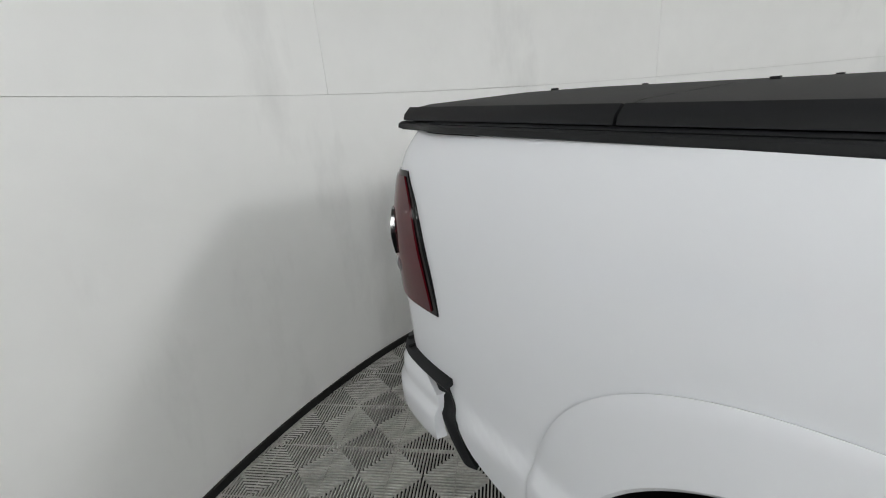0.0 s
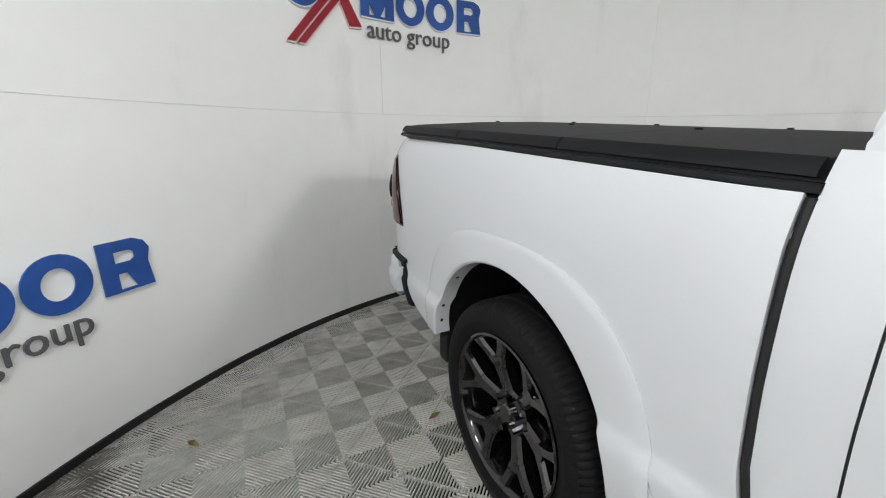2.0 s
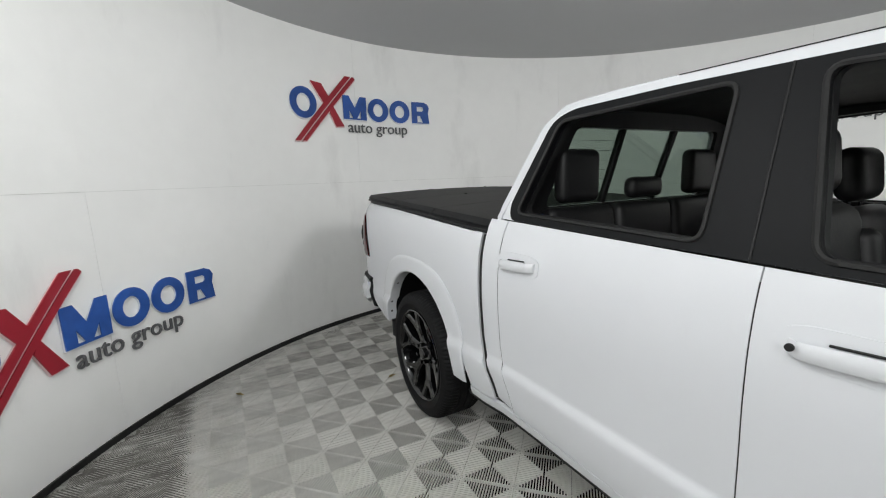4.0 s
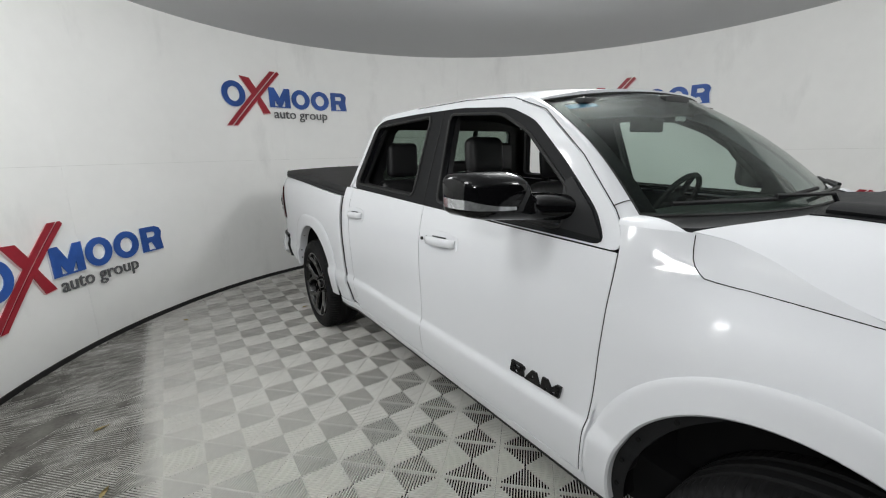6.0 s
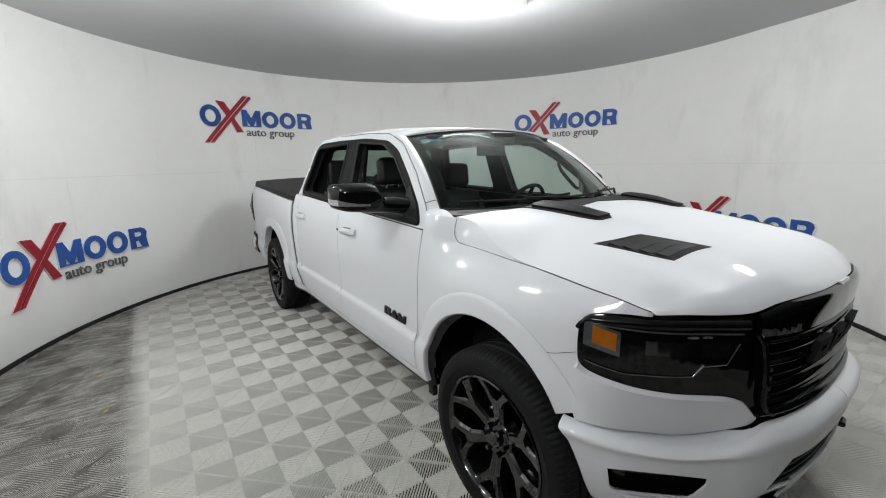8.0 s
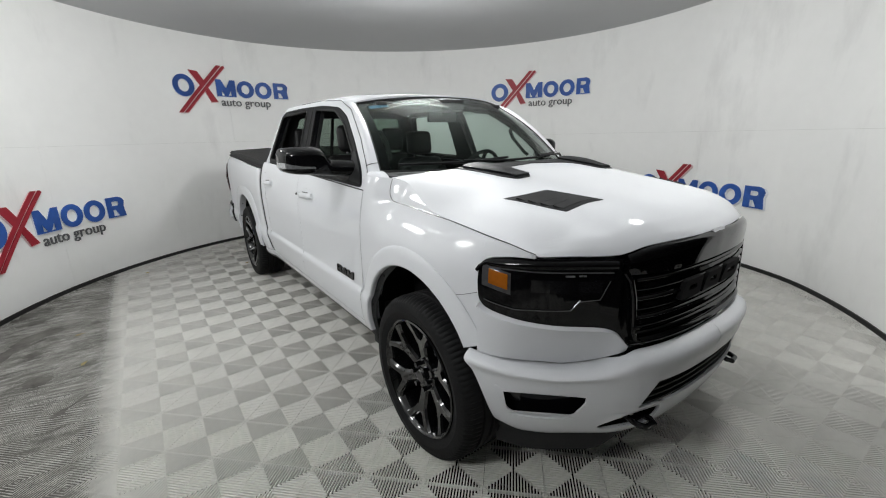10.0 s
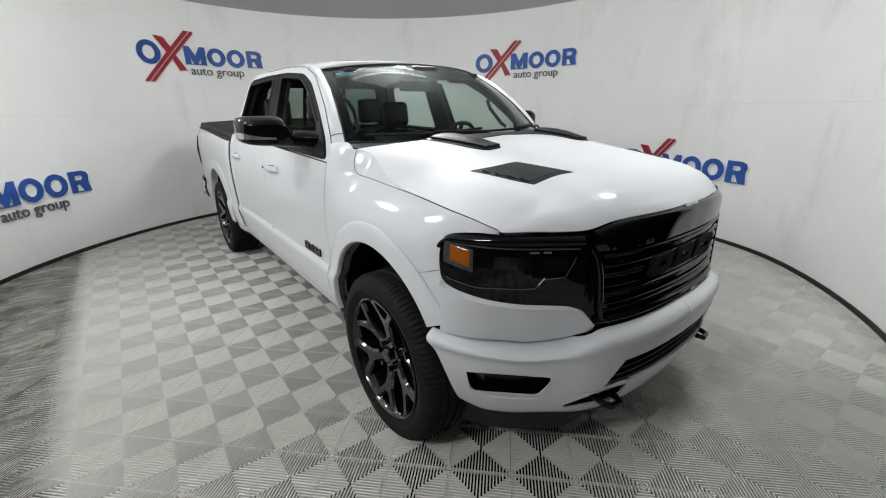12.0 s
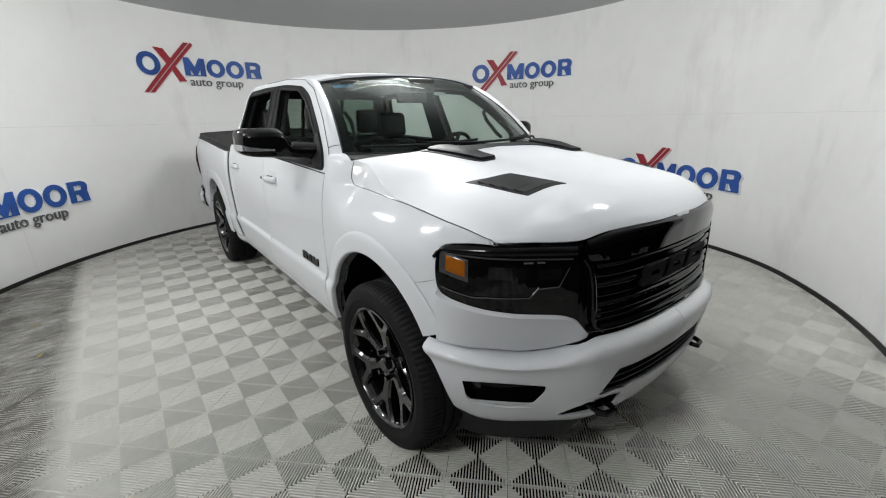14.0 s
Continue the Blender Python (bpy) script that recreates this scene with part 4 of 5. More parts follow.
part("hood_tab", shell(lambda u, v: Vector((.055 * (2 * u - 1) * (1 - .25 * v), hood_front(0) - .003 - .010 * v, hood_z(0, hood_front(0)) - .002 - .026 * v)), 8, 4, .008), WHITE, hood)
for g in (-1, 1):
    bm = tube([mir(skin(s_y(y), z, .0008), g) for y, z in ((-2.215, .968), (-2.18, .955), (-2.14, .940), (-2.10, .930))], .0010, 6)
    part("fender_joint", bm, GAP, truck, "dark joint between fender and nose panel")


VENT = [Vector(p) for p in ((.62, -2.07), (.437, -2.165), (.365, -2.41), (.537, -2.355))]


def vent_at(u, v):
    return VENT[0].lerp(VENT[1], u).lerp(VENT[3].lerp(VENT[2], u), v)


def vent_f(g, a, b, c_, d_, lift):
    def f(u, v):
        p = vent_at(a + (b - a) * u, c_ + (d_ - c_) * v)
        return Vector((g * p.x, p.y, hood_z(p.x, p.y) + lift(u, v)))
    return f


for g in (-1, 1):
    vent = part("hood_vent", shell(vent_f(g, 0, 1, 0, 1, lambda u, v: .002), 16, 20, .012 * g), SATIN, hood, "black slatted hood vent")
    for k in range(4):
        part("slat", shell(vent_f(g, .10, .86, .14 + .20 * k, .29 + .20 * k, lambda u, v: .003 + .006 * (1 - v)), 8, 5, .006 * g), SLAT, vent)
    def scoop_f(u, v):
        y = -1.575 - .385 * u
        xo = table(-y, [1.575, 1.62, 1.82, 1.945, 1.965], [.515, .500, .465, .42, .39])
        xi = table(-y, [1.575, 1.66, 1.69, 1.72, 1.77, 1.93, 1.965], [.0, .0, .10, .22, .265, .30, .335])
        x = xi + (xo - xi) * v
        return Vector((g * x, y, hood_z(x, y) + .004))
    scoop = part("cowl_panel", shell(scoop_f, 30, 16, .012 * g), SATIN, hood, "satin black cowl panel with scoop ridges")

    def ridge(u, v):
        y = -1.60 - .34 * u
        xm = .405 - .045 * u
        w = .075 - .03 * u
        x = xm + w * (2 * v - 1)
        return Vector((g * x, y, hood_z(x, y) + .004 + .013 * math.sin(math.pi * v) ** .6 * math.sin(math.pi * min(1, u * 1.15 + .1)) ** .4))
    part("scoop_ridge", shell(ridge, 16, 12, -.012 * g), SATIN, scoop)
    for k in range(5):
        y = -1.66 - .045 * k
        x = .385 - .008 * k
        bm = bmesh.new()
        box(bm, (min(g * x, g * (x + .028)), y - .010, hood_z(x, y) + .006), (max(g * x, g * (x + .028)), y + .010, hood_z(x, y) + .0185), .004)
        part("scoop_slot", bm, GAP, scoop)

# ---- cab ----
def side_x(z):
    return .893 - (z - 1.33) * .335 - .05 * max(0, z - 1.72) ** 1.5


def on_side(sign, lift):
    return lambda u, v, d: Vector((sign * (side_x(v) + lift - d), u, v))


TRIM = rounded([(-1.182, 1.306), (-1.12, 1.41), (-.93, 1.575), (-.72, 1.735), (-.55, 1.800), (-.2, 1.832), (.3, 1.842), (.74, 1.836), (.84, 1.80), (.985, 1.44), (.96, 1.374), (.3, 1.350), (-.5, 1.325)], .05, 4)
WHITE_OUT = rounded([(-1.240, 1.296), (-1.212, 1.378), (-1.18, 1.418), (-1.0, 1.590), (-.76, 1.768), (-.55, 1.838), (-.2, 1.863), (.3, 1.868), (.72, 1.863), (.89, 1.80), (.97, 1.62), (1.055, 1.42), (1.05, 1.376), (.3, 1.3505), (-.5, 1.3235)], .04, 4)
WIN_R = rounded([(.925, 1.405), (.79, 1.795), (.105, 1.812), (.10, 1.372)], .045, 5)
WIN_F = rounded([(-.155, 1.362), (-.085, 1.808), (-.5, 1.778), (-.70, 1.690), (-.985, 1.470), (-1.0, 1.335)], .045, 5)
both("cab_side", lambda g: plate(WHITE_OUT, [TRIM], on_side(g, 0), .03), WHITE)
trims = both("window_surround", lambda g: plate(TRIM, [WIN_R, WIN_F], on_side(g, .003), .035), APPLIQUE, "satin black window surround and pillar")
both("inner_side_trim", lambda g: plate(TRIM, [WIN_R, WIN_F], on_side(g, -.040), .03), CABIN, "black cabin side lining")
for gi, g in enumerate((-1, 1)):
    for W, nm in ((WIN_R, "window_seal"), (WIN_F, "window_seal")):
        ptsW = [on_side(g, .004)(u, v, 0) for u, v in W]
        part(nm, tube(ptsW + ptsW[:1], .008, 6), GAP, trims[gi], "black rubber window seal")
    bm = tube([on_side(g, .004)(y, z, 0) for y, z in ((-.03, 1.345), (-.022, 1.6), (-.015, 1.835))], .0035, 6)
    part("pillar_joint", bm, GAP, trims[gi])
    pts = [on_side(g, .001)(y, z, 0) for y, z in ((-1.2435, 1.302), (-1.216, 1.380), (-1.186, 1.421), (-1.006, 1.594), (-.765, 1.773), (-.553, 1.843), (-.2, 1.868), (.3, 1.873))]
    part("door_gap_line", tube(pts, .0019, 6), GAP, truck, "dark door gap line")

def roof_front(x):
    return -.835 + .16 * (abs(x) / .67) ** 2.2


def roof_f(u, v):
    w = 2 * u - 1
    x = .70 * w
    y0, y1 = roof_front(x), .885 + .01 * (1 - w * w)
    y = y0 + (y1 - y0) * v
    zs = table(y, [-.85, -.65, -.5, 0, .5, .78, .9], [1.80, 1.822, 1.847, 1.872, 1.876, 1.866, 1.815])
    zc = table(y, [-.85, -.5, 0, .5, .8, .9], [1.870, 1.908, 1.934, 1.932, 1.916, 1.895])
    return Vector((x, y, zs + (zc - zs) * (1 - abs(w) ** 3.2)))


roof = part("roof", shell(roof_f, 48, 36, .02), WHITE, truck)
part("headliner", shell(lambda u, v: roof_f(.03 + .94 * u, .02 + .96 * v) - Vector((0, 0, .045)), 20, 16, -.01), CABIN, truck, "black cabin headliner")
part("roof_glass", shell(lambda u, v: roof_f(.24 + .52 * u, .20 + .36 * v) + Vector((0, 0, .003)), 16, 10, .01), GLOSS, roof, "dark sunroof glass")


def ws(u, v):
    """Windscreen: u across -1..1, v from cowl to roof."""
    lo = Vector((.800 * u, -1.475 + .245 * abs(u) ** 2.2, 1.390 + .008 * u * u))
    hi = Vector((.665 * u, roof_front(.665 * u) + .004, 1.861 - .045 * abs(u) ** 2.4))
    p = lo.lerp(hi, v)
    n = Vector((0, -.62, .78))
    return p + n * .035 * math.sin(math.pi * v)


screen = part("windscreen", shell(lambda u, v: ws(2 * u - 1, v), 30, 16, .005), SCREEN, truck, "tinted windscreen")
screen.visible_shadow = False
rim = [ws(-1 + 2 * k / 20, 0) for k in range(21)] + [ws(1, k / 10) for k in range(1, 11)] + [ws(1 - 2 * k / 20, 1) for k in range(1, 21)] + [ws(-1, 1 - k / 10) for k in range(1, 11)]
part("screen_seal", tube(rim, .006, 6), GAP, truck, "black windscreen seal")
# black band printed along the edge of the glass
part("screen_band", shell(lambda u, v: ws((2 * u - 1) * .985, .93 + .06 * v) - Vector((0, -.004, .006)), 24, 2, -.003), GLOSS, screen)
for g in (-1, 1):
    part("screen_band", shell(lambda u, v: ws(g * (.93 + .06 * u), .03 + .94 * v) - Vector((0, -.004, .006)), 2, 12, -.003 * g), GLOSS, screen)

    def pillar(u, v):
        a = ws(g, v) + Vector((g * .004, 0, .004))
        ys, zs = [-1.206, -1.0, -.76, -.60], [1.396, 1.590, 1.768, 1.826]
        y = table(v, [0, .48, .85, 1], ys)
        zz = table(v, [0, .48, .85, 1], zs)
        b = Vector((g * side_x(zz), y, zz))
        p = a.lerp(b, u)
        n = Vector((g * .6, -.6, .5)).normalized()
        return p + n * (.005 + .013 * step(0, .3, v)) * math.sin(math.pi * u)
    part("a_pillar", shell(pillar, 10, 28, .02 * g), WHITE, truck)

    def foot(u, v):
        """Joins the pillar's foot with the fender and the hood's rear corner."""
        y = -1.402 + .184 * u
        low = mir(skin(s_y(y), 1.371 + .05 * (y + 1.40), .0005), g)
        return pillar(u, 0).lerp(low, v) + Vector((0, -.3, 1)) * (.012 * math.sin(math.pi * v) * (1 - u))
    part("pillar_foot", shell(foot, 12, 8, -.012 * g), WHITE, truck)
    part("pillar_joint_line", tube([pillar(k / 6, .085) + Vector((g * .0012, -.0012, .0012)) for k in range(7)], .0016, 6), GAP, truck)
    def pillar_in(u, v):
        return pillar(u, v) + Vector((-g * .065, .06, -.05))
    part("pillar_lining", shell(pillar_in, 6, 12, .012 * g), CABIN, truck)
    bm = tube([Vector((g * .655, -1.03, 1.43)), Vector((g * .615, -1.03, 1.45)), Vector((g * .585, -.93, 1.56)), Vector((g * .60, -.88, 1.62)), Vector((g * .645, -.87, 1.635))], .014, 8)
    part("grab_handle", bm, CABIN, truck, "black grab handle on the pillar")
# cowl tray and wipers
part("cowl_tray", shell(lambda u, v: (lambda w: ws(w, 0).lerp(Vector((.790 * w, hood_back(.790 * w) + .004, hood_z(.790 * w, hood_back(.790 * w)) + .001)), v) - Vector((0, 0, .002 + .012 * math.sin(math.pi * v))))((2 * u - 1)), 30, 6, -.012), SATIN, truck, "black cowl tray below the windscreen")
for x0, x1 in ((-.62, .02), (-.02, .60)):
    wiper = tube([ws(x0 / .70, .045) + Vector((0, -.012, .014)), ws((x0 + x1) / 1.4, .035) + Vector((0, -.014, .022)), ws(x1 / .70, .075) + Vector((0, -.012, .016))], .008, 6)
    wp = part("wiper", wiper, SATIN, truck, "black wiper blade")
    part("wiper_arm", tube([ws((x0 + x1) / 1.4, .035) + Vector((0, -.016, .034)), ws(x1 / .66, .02) + Vector((0, -.03, .030)), ws(x1 / .62 + .03, -.02) + Vector((0, -.02, .012))], .008, 6), SATIN, wp)

# rear cab wall with its sliding window
BACK = [(-.885, .60), (.885, .60), (.885, 1.385), (.70, 1.80), (.60, 1.865), (.3, 1.895), (-.3, 1.895), (-.60, 1.865), (-.70, 1.80), (-.885, 1.385)]
RW = rounded([(-.66, 1.415), (.66, 1.415), (.575, 1.785), (-.575, 1.785)], .04, 5)
on_back = lambda u, v, d: Vector((u, (1.052 - max(0, v - 1.385) * .34) - d, v))
part("cab_back", plate(BACK, [RW], on_back, .03), WHITE, truck)
part("back_lining", plate(BACK, [RW], lambda u, v, d: on_back(u * .985, v, d + .034), .02), CABIN, truck)
rear_glass = part("rear_window", plate(RW, [], lambda u, v, d: on_back(u, v, d + .012), .005), BACKLIGHT, truck, "dark tinted sliding rear window")
rear_glass.visible_shadow = False
for x in (-.21, .21):
    bm = bmesh.new()
    loft([[on_back(x - .012, z, -.004), on_back(x + .012, z, -.004), on_back(x + .012, z, .03), on_back(x - .012, z, .03)] for z in (1.415, 1.785)], bm)
    part("window_divider", bm, GAP, rear_glass)


for k in range(7):
    z = 1.45 + .047 * k
    part("heater_line", tube([on_back(x, z, .006) for x in (-.57, -.40, -.23)], .0012, 4), CLEAR, rear_glass)
# door handles
def handle(g, y0, y1, z):
    bm = bmesh.new()
    rows = []
    for k in range(13):
        t = k / 12
        y = y0 + (y1 - y0) * t
        ends = min(1.0, min(t, 1 - t) * 9)
        lift = .006 + .022 * ends ** .6
        h = .019 + .003 * math.sin(math.pi * t)
        b = skin(s_y(y), z).x
        rows.append([(g * (b + lift + dx), y, z - .012 * t + dz) for dx, dz in ((0, -h), (.006, -h * .5), (.006, h * .5), (0, h), (-.010, h * .8), (-.010, -h * .8))])
    return loft(rows, bm)


def cup(g, y0, y1, z):
    m = (y0 + y1) / 2
    w = (y1 - y0) / 2
    out = [(m + w * 1.05 * math.copysign(abs(math.cos(t)) ** .5, math.cos(t)), z - .004 + .048 * math.copysign(abs(math.sin(t)) ** .6, math.sin(t))) for t in (2 * math.pi * k / 32 for k in range(32))]
    return plate(out, [], lambda u, v, d: mir(skin(s_y(u), v, .0025 - d), g), .006)


for doors, y0, y1, z in ((f_door, -.425, -.135, 1.185), (r_door, .70, .955, 1.197)):
    cups = both("handle_cup", lambda g: cup(g, y0, y1, z), WHITE, "white handle recess", parent=doors)
    both("grip_slot", lambda g: tube([mir(skin(s_y(y0 + (y1 - y0) * t), z + .022 - .012 * t, .012), g) for t in (.30, .40, .50, .60, .70)][::1 if g < 0 else -1], .0035, 6), GAP, "dark slot behind the handle", parent=doors)
    hs = both("door_handle", lambda g: handle(g, y0 + .015, y1 - .015, z), WHITE, "white painted door handle", parent=doors)
lock = tube([mir(skin(s_y(-.165), 1.182, .036), -1), mir(skin(s_y(-.165), 1.182, .043), -1)], .009, 10)
part("key_lock", lock, GAP, f_door[0], "small black lock button")
# raised dark badge on the front doors: plain blocks
for gi, g in enumerate((-1, 1)):
    for kind, y0, w in (("tall", .812, .077), ("peak", .894, .082), ("wide", .980, .092)):
        o, i = mark(kind, y0, .718, w, .050, .12)
        bm = plate(o, i, lambda u, v, d: mir(skin(s_y(-u), v, .010 - d), g), .010)
        part("badge_block", bm, GLOSS, f_door[gi], "raised gloss black badge block")

# door mirrors
for gi, g in enumerate((-1, 1)):
    def sect(x, y0, y1, z0, z1, r=.03, n=5):
        q = rounded([(y0, z0 + .02), (y0 + .03, z0), (y1, z0), (y1, z1), (y0 + .05, z1), (y0, z1 - .03)], r, n)
        return [(g * (.965 + (x - .965) * (1.0 if g < 0 or x < .965 else .62)), y, z) for y, z in q]
    MX = [.845, .90, .95, .985, 1.005, 1.025, 1.05, 1.10, 1.18, 1.225, 1.250, 1.262]
    fold = 1.0 if g < 0 else .62
    cols = ([-1.055, -1.02, -.985, -.968, -.964, -.965, -.966, -.964, -.950, -.925, -.890, -.845],
            [-.95, -.89, -.845, -.815, -.80, -.785, -.775, -.77, -.765, -.765, -.77, -.785],
            [1.372, 1.366, 1.366, 1.368, 1.370, 1.372, 1.375, 1.380, 1.387, 1.396, 1.410, 1.432],
            [1.455, 1.460, 1.463, 1.466, 1.492, 1.528, 1.541, 1.546, 1.545, 1.541, 1.533, 1.510])
    rows = [sect(x, *[table(x, MX, col) for col in cols], .026, 6) for x in [.845 + .417 * k / 44 for k in range(33)] + [1.148 + .114 * (1 - (1 - k / 16) ** 1.8) for k in range(1, 17)]]
    mirror = part("door_mirror", loft(rows), GLOSS, truck, "gloss black door mirror", smooth=60)
    def sig(u, v):
        q = u * 6
        way = [(1.266, -.795), (1.268, -.828), (1.262, -.856), (1.250, -.897), (1.224, -.932), (1.17, -.957), (1.09, -.970)]
        i = min(5, int(q))
        x, y = [way[i][n_] + (way[i + 1][n_] - way[i][n_]) * (q - i) for n_ in (0, 1)]
        z = 1.430 - .012 * u + (.032 - .020 * step(.45, 1, u)) * v
        return Vector((g * (.965 + (x - .965) * fold), y, z))
    part("turn_signal", shell(sig, 24, 4, -.012 * g), CLEAR, mirror, "clear turn signal lens")
    bm = bmesh.new()
    box(bm, (min(g * 1.03, g * (.965 + .255 * fold)), -.780, 1.405), (max(g * 1.03, g * (.965 + .255 * fold)), -.762, 1.525), .003)
    part("mirror_glass", bm, mat("mirror_silver", (.8, .8, .8), .03, metal=1.0, var=.01) if gi == 0 else bpy.data.materials["mirror_silver"], mirror)
    sail = [(-1.165, 1.325), (-1.10, 1.415), (-.985, 1.52), (-.955, 1.50), (-.985, 1.34)]
    part("sail_panel", plate(rounded(sail, .015, 3), [], on_side(g, .010), .03), SATIN, mirror, "black sail panel at the mirror's foot")

# ---- cabin ----
bm = bmesh.new()
box(bm, (-.86, -1.30, .50), (.86, 1.05, .62), .02)
part("cabin_floor", bm, CABIN, truck)
both("door_card", lambda g: patch(s_y(-1.15), s_y(1.02), lambda p: .55, lambda p: belt(p.y) - .01, g, .03, -.055, 20, 8), CABIN, "black inner door lining")
dash = bmesh.new()
loft([[(x, y, z) for y, z in ((-1.42, 1.20), (-1.40, 1.345), (-1.15, 1.365 - .02 * abs(x)), (-.93, 1.335), (-.82, 1.27), (-.80, 1.12), (-.86, .90), (-1.30, .88))] for x in (-.76, -.5, -.2, .2, .32, .52, .76)], dash)
part("dashboard", dash, CABIN, truck, "black dashboard")


def rbox(lo, hi, bevel, tilt=0.0, pivot=None):
    bm = bmesh.new()
    box(bm, lo, hi, bevel)
    if tilt:
        bmesh.ops.rotate(bm, verts=bm.verts[:], cent=pivot, matrix=Matrix.Rotation(radians(tilt), 3, "X"))
    return bm


def cushion(lo, hi, bevel, tilt=0.0, pivot=None):
    """A stuffed pad: a box with well-rounded edges and a slightly domed face."""
    bm = bmesh.new()
    box(bm, lo, hi)
    bmesh.ops.bevel(bm, geom=bm.edges[:], offset=bevel, segments=4, affect="EDGES", profile=0.5)
    if tilt:
        bmesh.ops.rotate(bm, verts=bm.verts[:], cent=pivot, matrix=Matrix.Rotation(radians(tilt), 3, "X"))
    return bm


def seat(x, y, w, label, drop=0.0):
    base = part("seat", cushion((x - w, y - .50, .74), (x + w, y + .02, .94), .06), LEATHER, truck, label)
    part("backrest", cushion((x - w, y - .06, .86), (x + w, y + .10, 1.46 + drop), .075, -9, (x, y, .9)), LEATHER, base)
    for side_ in (-1, 1):
        part("bolster", cushion((x + side_ * (w - .045) - .05, y - .10, .90), (x + side_ * (w - .045) + .05, y + .06, 1.36 + drop), .045, -9, (x, y, .9)), LEATHER, base)
    part("headrest", cushion((x - .135, y + .045, 1.485 + drop), (x + .135, y + .155, 1.712 + drop), .052, -6, (x, y, 1.5)), LEATHER, base)
    for dx in (-.06, .06):
        part("headrest_post", tube([(x + dx, y + .10, 1.40 + drop), (x + dx, y + .105, 1.52 + drop)], .007, 8), NUT, base)


seat(-.38, -.04, .25, "black leather front seat")
seat(.38, .07, .25, "black leather front seat", -.06)
bench = part("rear_bench", rbox((-.72, .42, .78), (.72, .98, .96), .05), LEATHER, truck, "black leather rear bench")
for x in (-.47, 0, .47):
    part("backrest", cushion((x - .225, .84, .92), (x + .225, .96, 1.42), .05, -6, (x, .88, .92)), LEATHER, bench)
for x, top in ((-.50, 1.690), (0, 1.545), (.50, 1.690)):
    part("headrest", cushion((x - .13, .885, 1.435), (x + .13, .965, top), .038), LEATHER, bench)
part("centre_console", rbox((-.13, -.82, .6), (.13, .15, 1.02), .03), CABIN, truck)
wheel_c = Vector((.40, -.72, 1.295))
tilt = Matrix.Rotation(radians(-62), 3, "X")
part("steering_wheel", tube([wheel_c + tilt @ Vector((.188 * math.cos(a), .188 * math.sin(a), 0)) for a in (2 * math.pi * k / 28 for k in range(29))], .016, 8), LEATHER, truck, "black leather steering wheel")
sw = bpy.data.objects["steering_wheel"]
part("hub", tube([wheel_c + tilt @ Vector((0, 0, -.02)), wheel_c + tilt @ Vector((0, 0, .03))], .07, 16), CABIN, sw)
for a in (0, 180, 270):
    c = Vector((math.cos(radians(a)), math.sin(radians(a)), 0))
    part("spoke", tube([wheel_c + tilt @ (c * .05), wheel_c + tilt @ (c * .185)], .016, 8), CABIN, sw)
bm = bmesh.new()
box(bm, (-.13, -.765, 1.69), (.13, -.735, 1.765), .012)
rv = part("rear_view_mirror", bm, CABIN, truck, "black rear-view mirror")
part("stalk", tube([(0, -.765, 1.75), (0, -.83, 1.815)], .012, 8), CABIN, rv)
part("camera_housing", rbox((-.11, -.90, 1.76), (.11, -.74, 1.85), .03), CABIN, truck, "black sensor housing behind the windscreen")
for g in (-1, 1):
    part("sun_visor", rbox((min(g * .14, g * .56), -.80, 1.80), (max(g * .14, g * .56), -.58, 1.825), .008), CABIN, truck)
bm = shell(lambda u, v: ws(-.90 + .17 * u, .88 + .07 * v) - Vector((0, -.009, .010)), 4, 3, -.002)
part("windscreen_sticker", bm, STICKER, screen, "small blue sticker")
bm = shell(lambda u, v: Vector((.17 + .10 * u, -.80, 1.745 + .022 * v)), 2, 2, .002)
part("visor_tag", bm, PAPER, truck, "small white tag")
bm = shell(lambda u, v: Vector((-.52 + .02 * v, .0 + .10 * u, 1.06 + .12 * v)), 3, 3, .004)
part("seat_tag", bm, PAPER, truck, "white paper tag on the seat")

# underbody
bm = bmesh.new()
box(bm, (-.80, -2.2, .36), (.80, 2.75, .56), .03)
part("underbody", bm, UNDER, truck)
bm = bmesh.new()
box(bm, (-.70, -2.22, .50), (.70, -1.36, 1.10), .05)
part("engine_bay", bm, UNDER, truck)
for y in (-1.855, 1.82):
    part("axle", tube([(-.75, y, .42), (.75, y, .42)], .05, 12), UNDER, truck)


# ---- wheels ----
def tyre_mesh():
    n = 300
    prof = [(.296, -.125), (.318, -.140), (.362, -.146), (.392, -.140), (.408, -.126), (.417, -.108), (.420, -.092), (.420, -.062), (.411, -.058), (.411, -.046), (.420, -.042),
            (.421, -.010), (.411, -.006), (.411, .006), (.421, .010), (.420, .042), (.411, .046), (.411, .058), (.420, .062), (.420, .092), (.417, .108), (.408, .126), (.392, .140),
            (.362, .146), (.345, .1475), (.340, .1445), (.318, .140), (.296, .125), (.28, .10), (.28, -.10)]
    rings = []
    for k in range(n):
        a = 2 * math.pi * k / n
        cut = k % 3 == 0
        ring_ = []
        for r, x in prof:
            if cut and .066 < abs(x) < .130 and r > .40:
                r -= .007
            ring_.append((x, r * math.cos(a), r * math.sin(a)))
        rings.append(ring_)
    rings.append(rings[0])
    bm = loft(rings, caps=False)
    bmesh.ops.remove_doubles(bm, verts=bm.verts[:], dist=1e-6)
    return bm


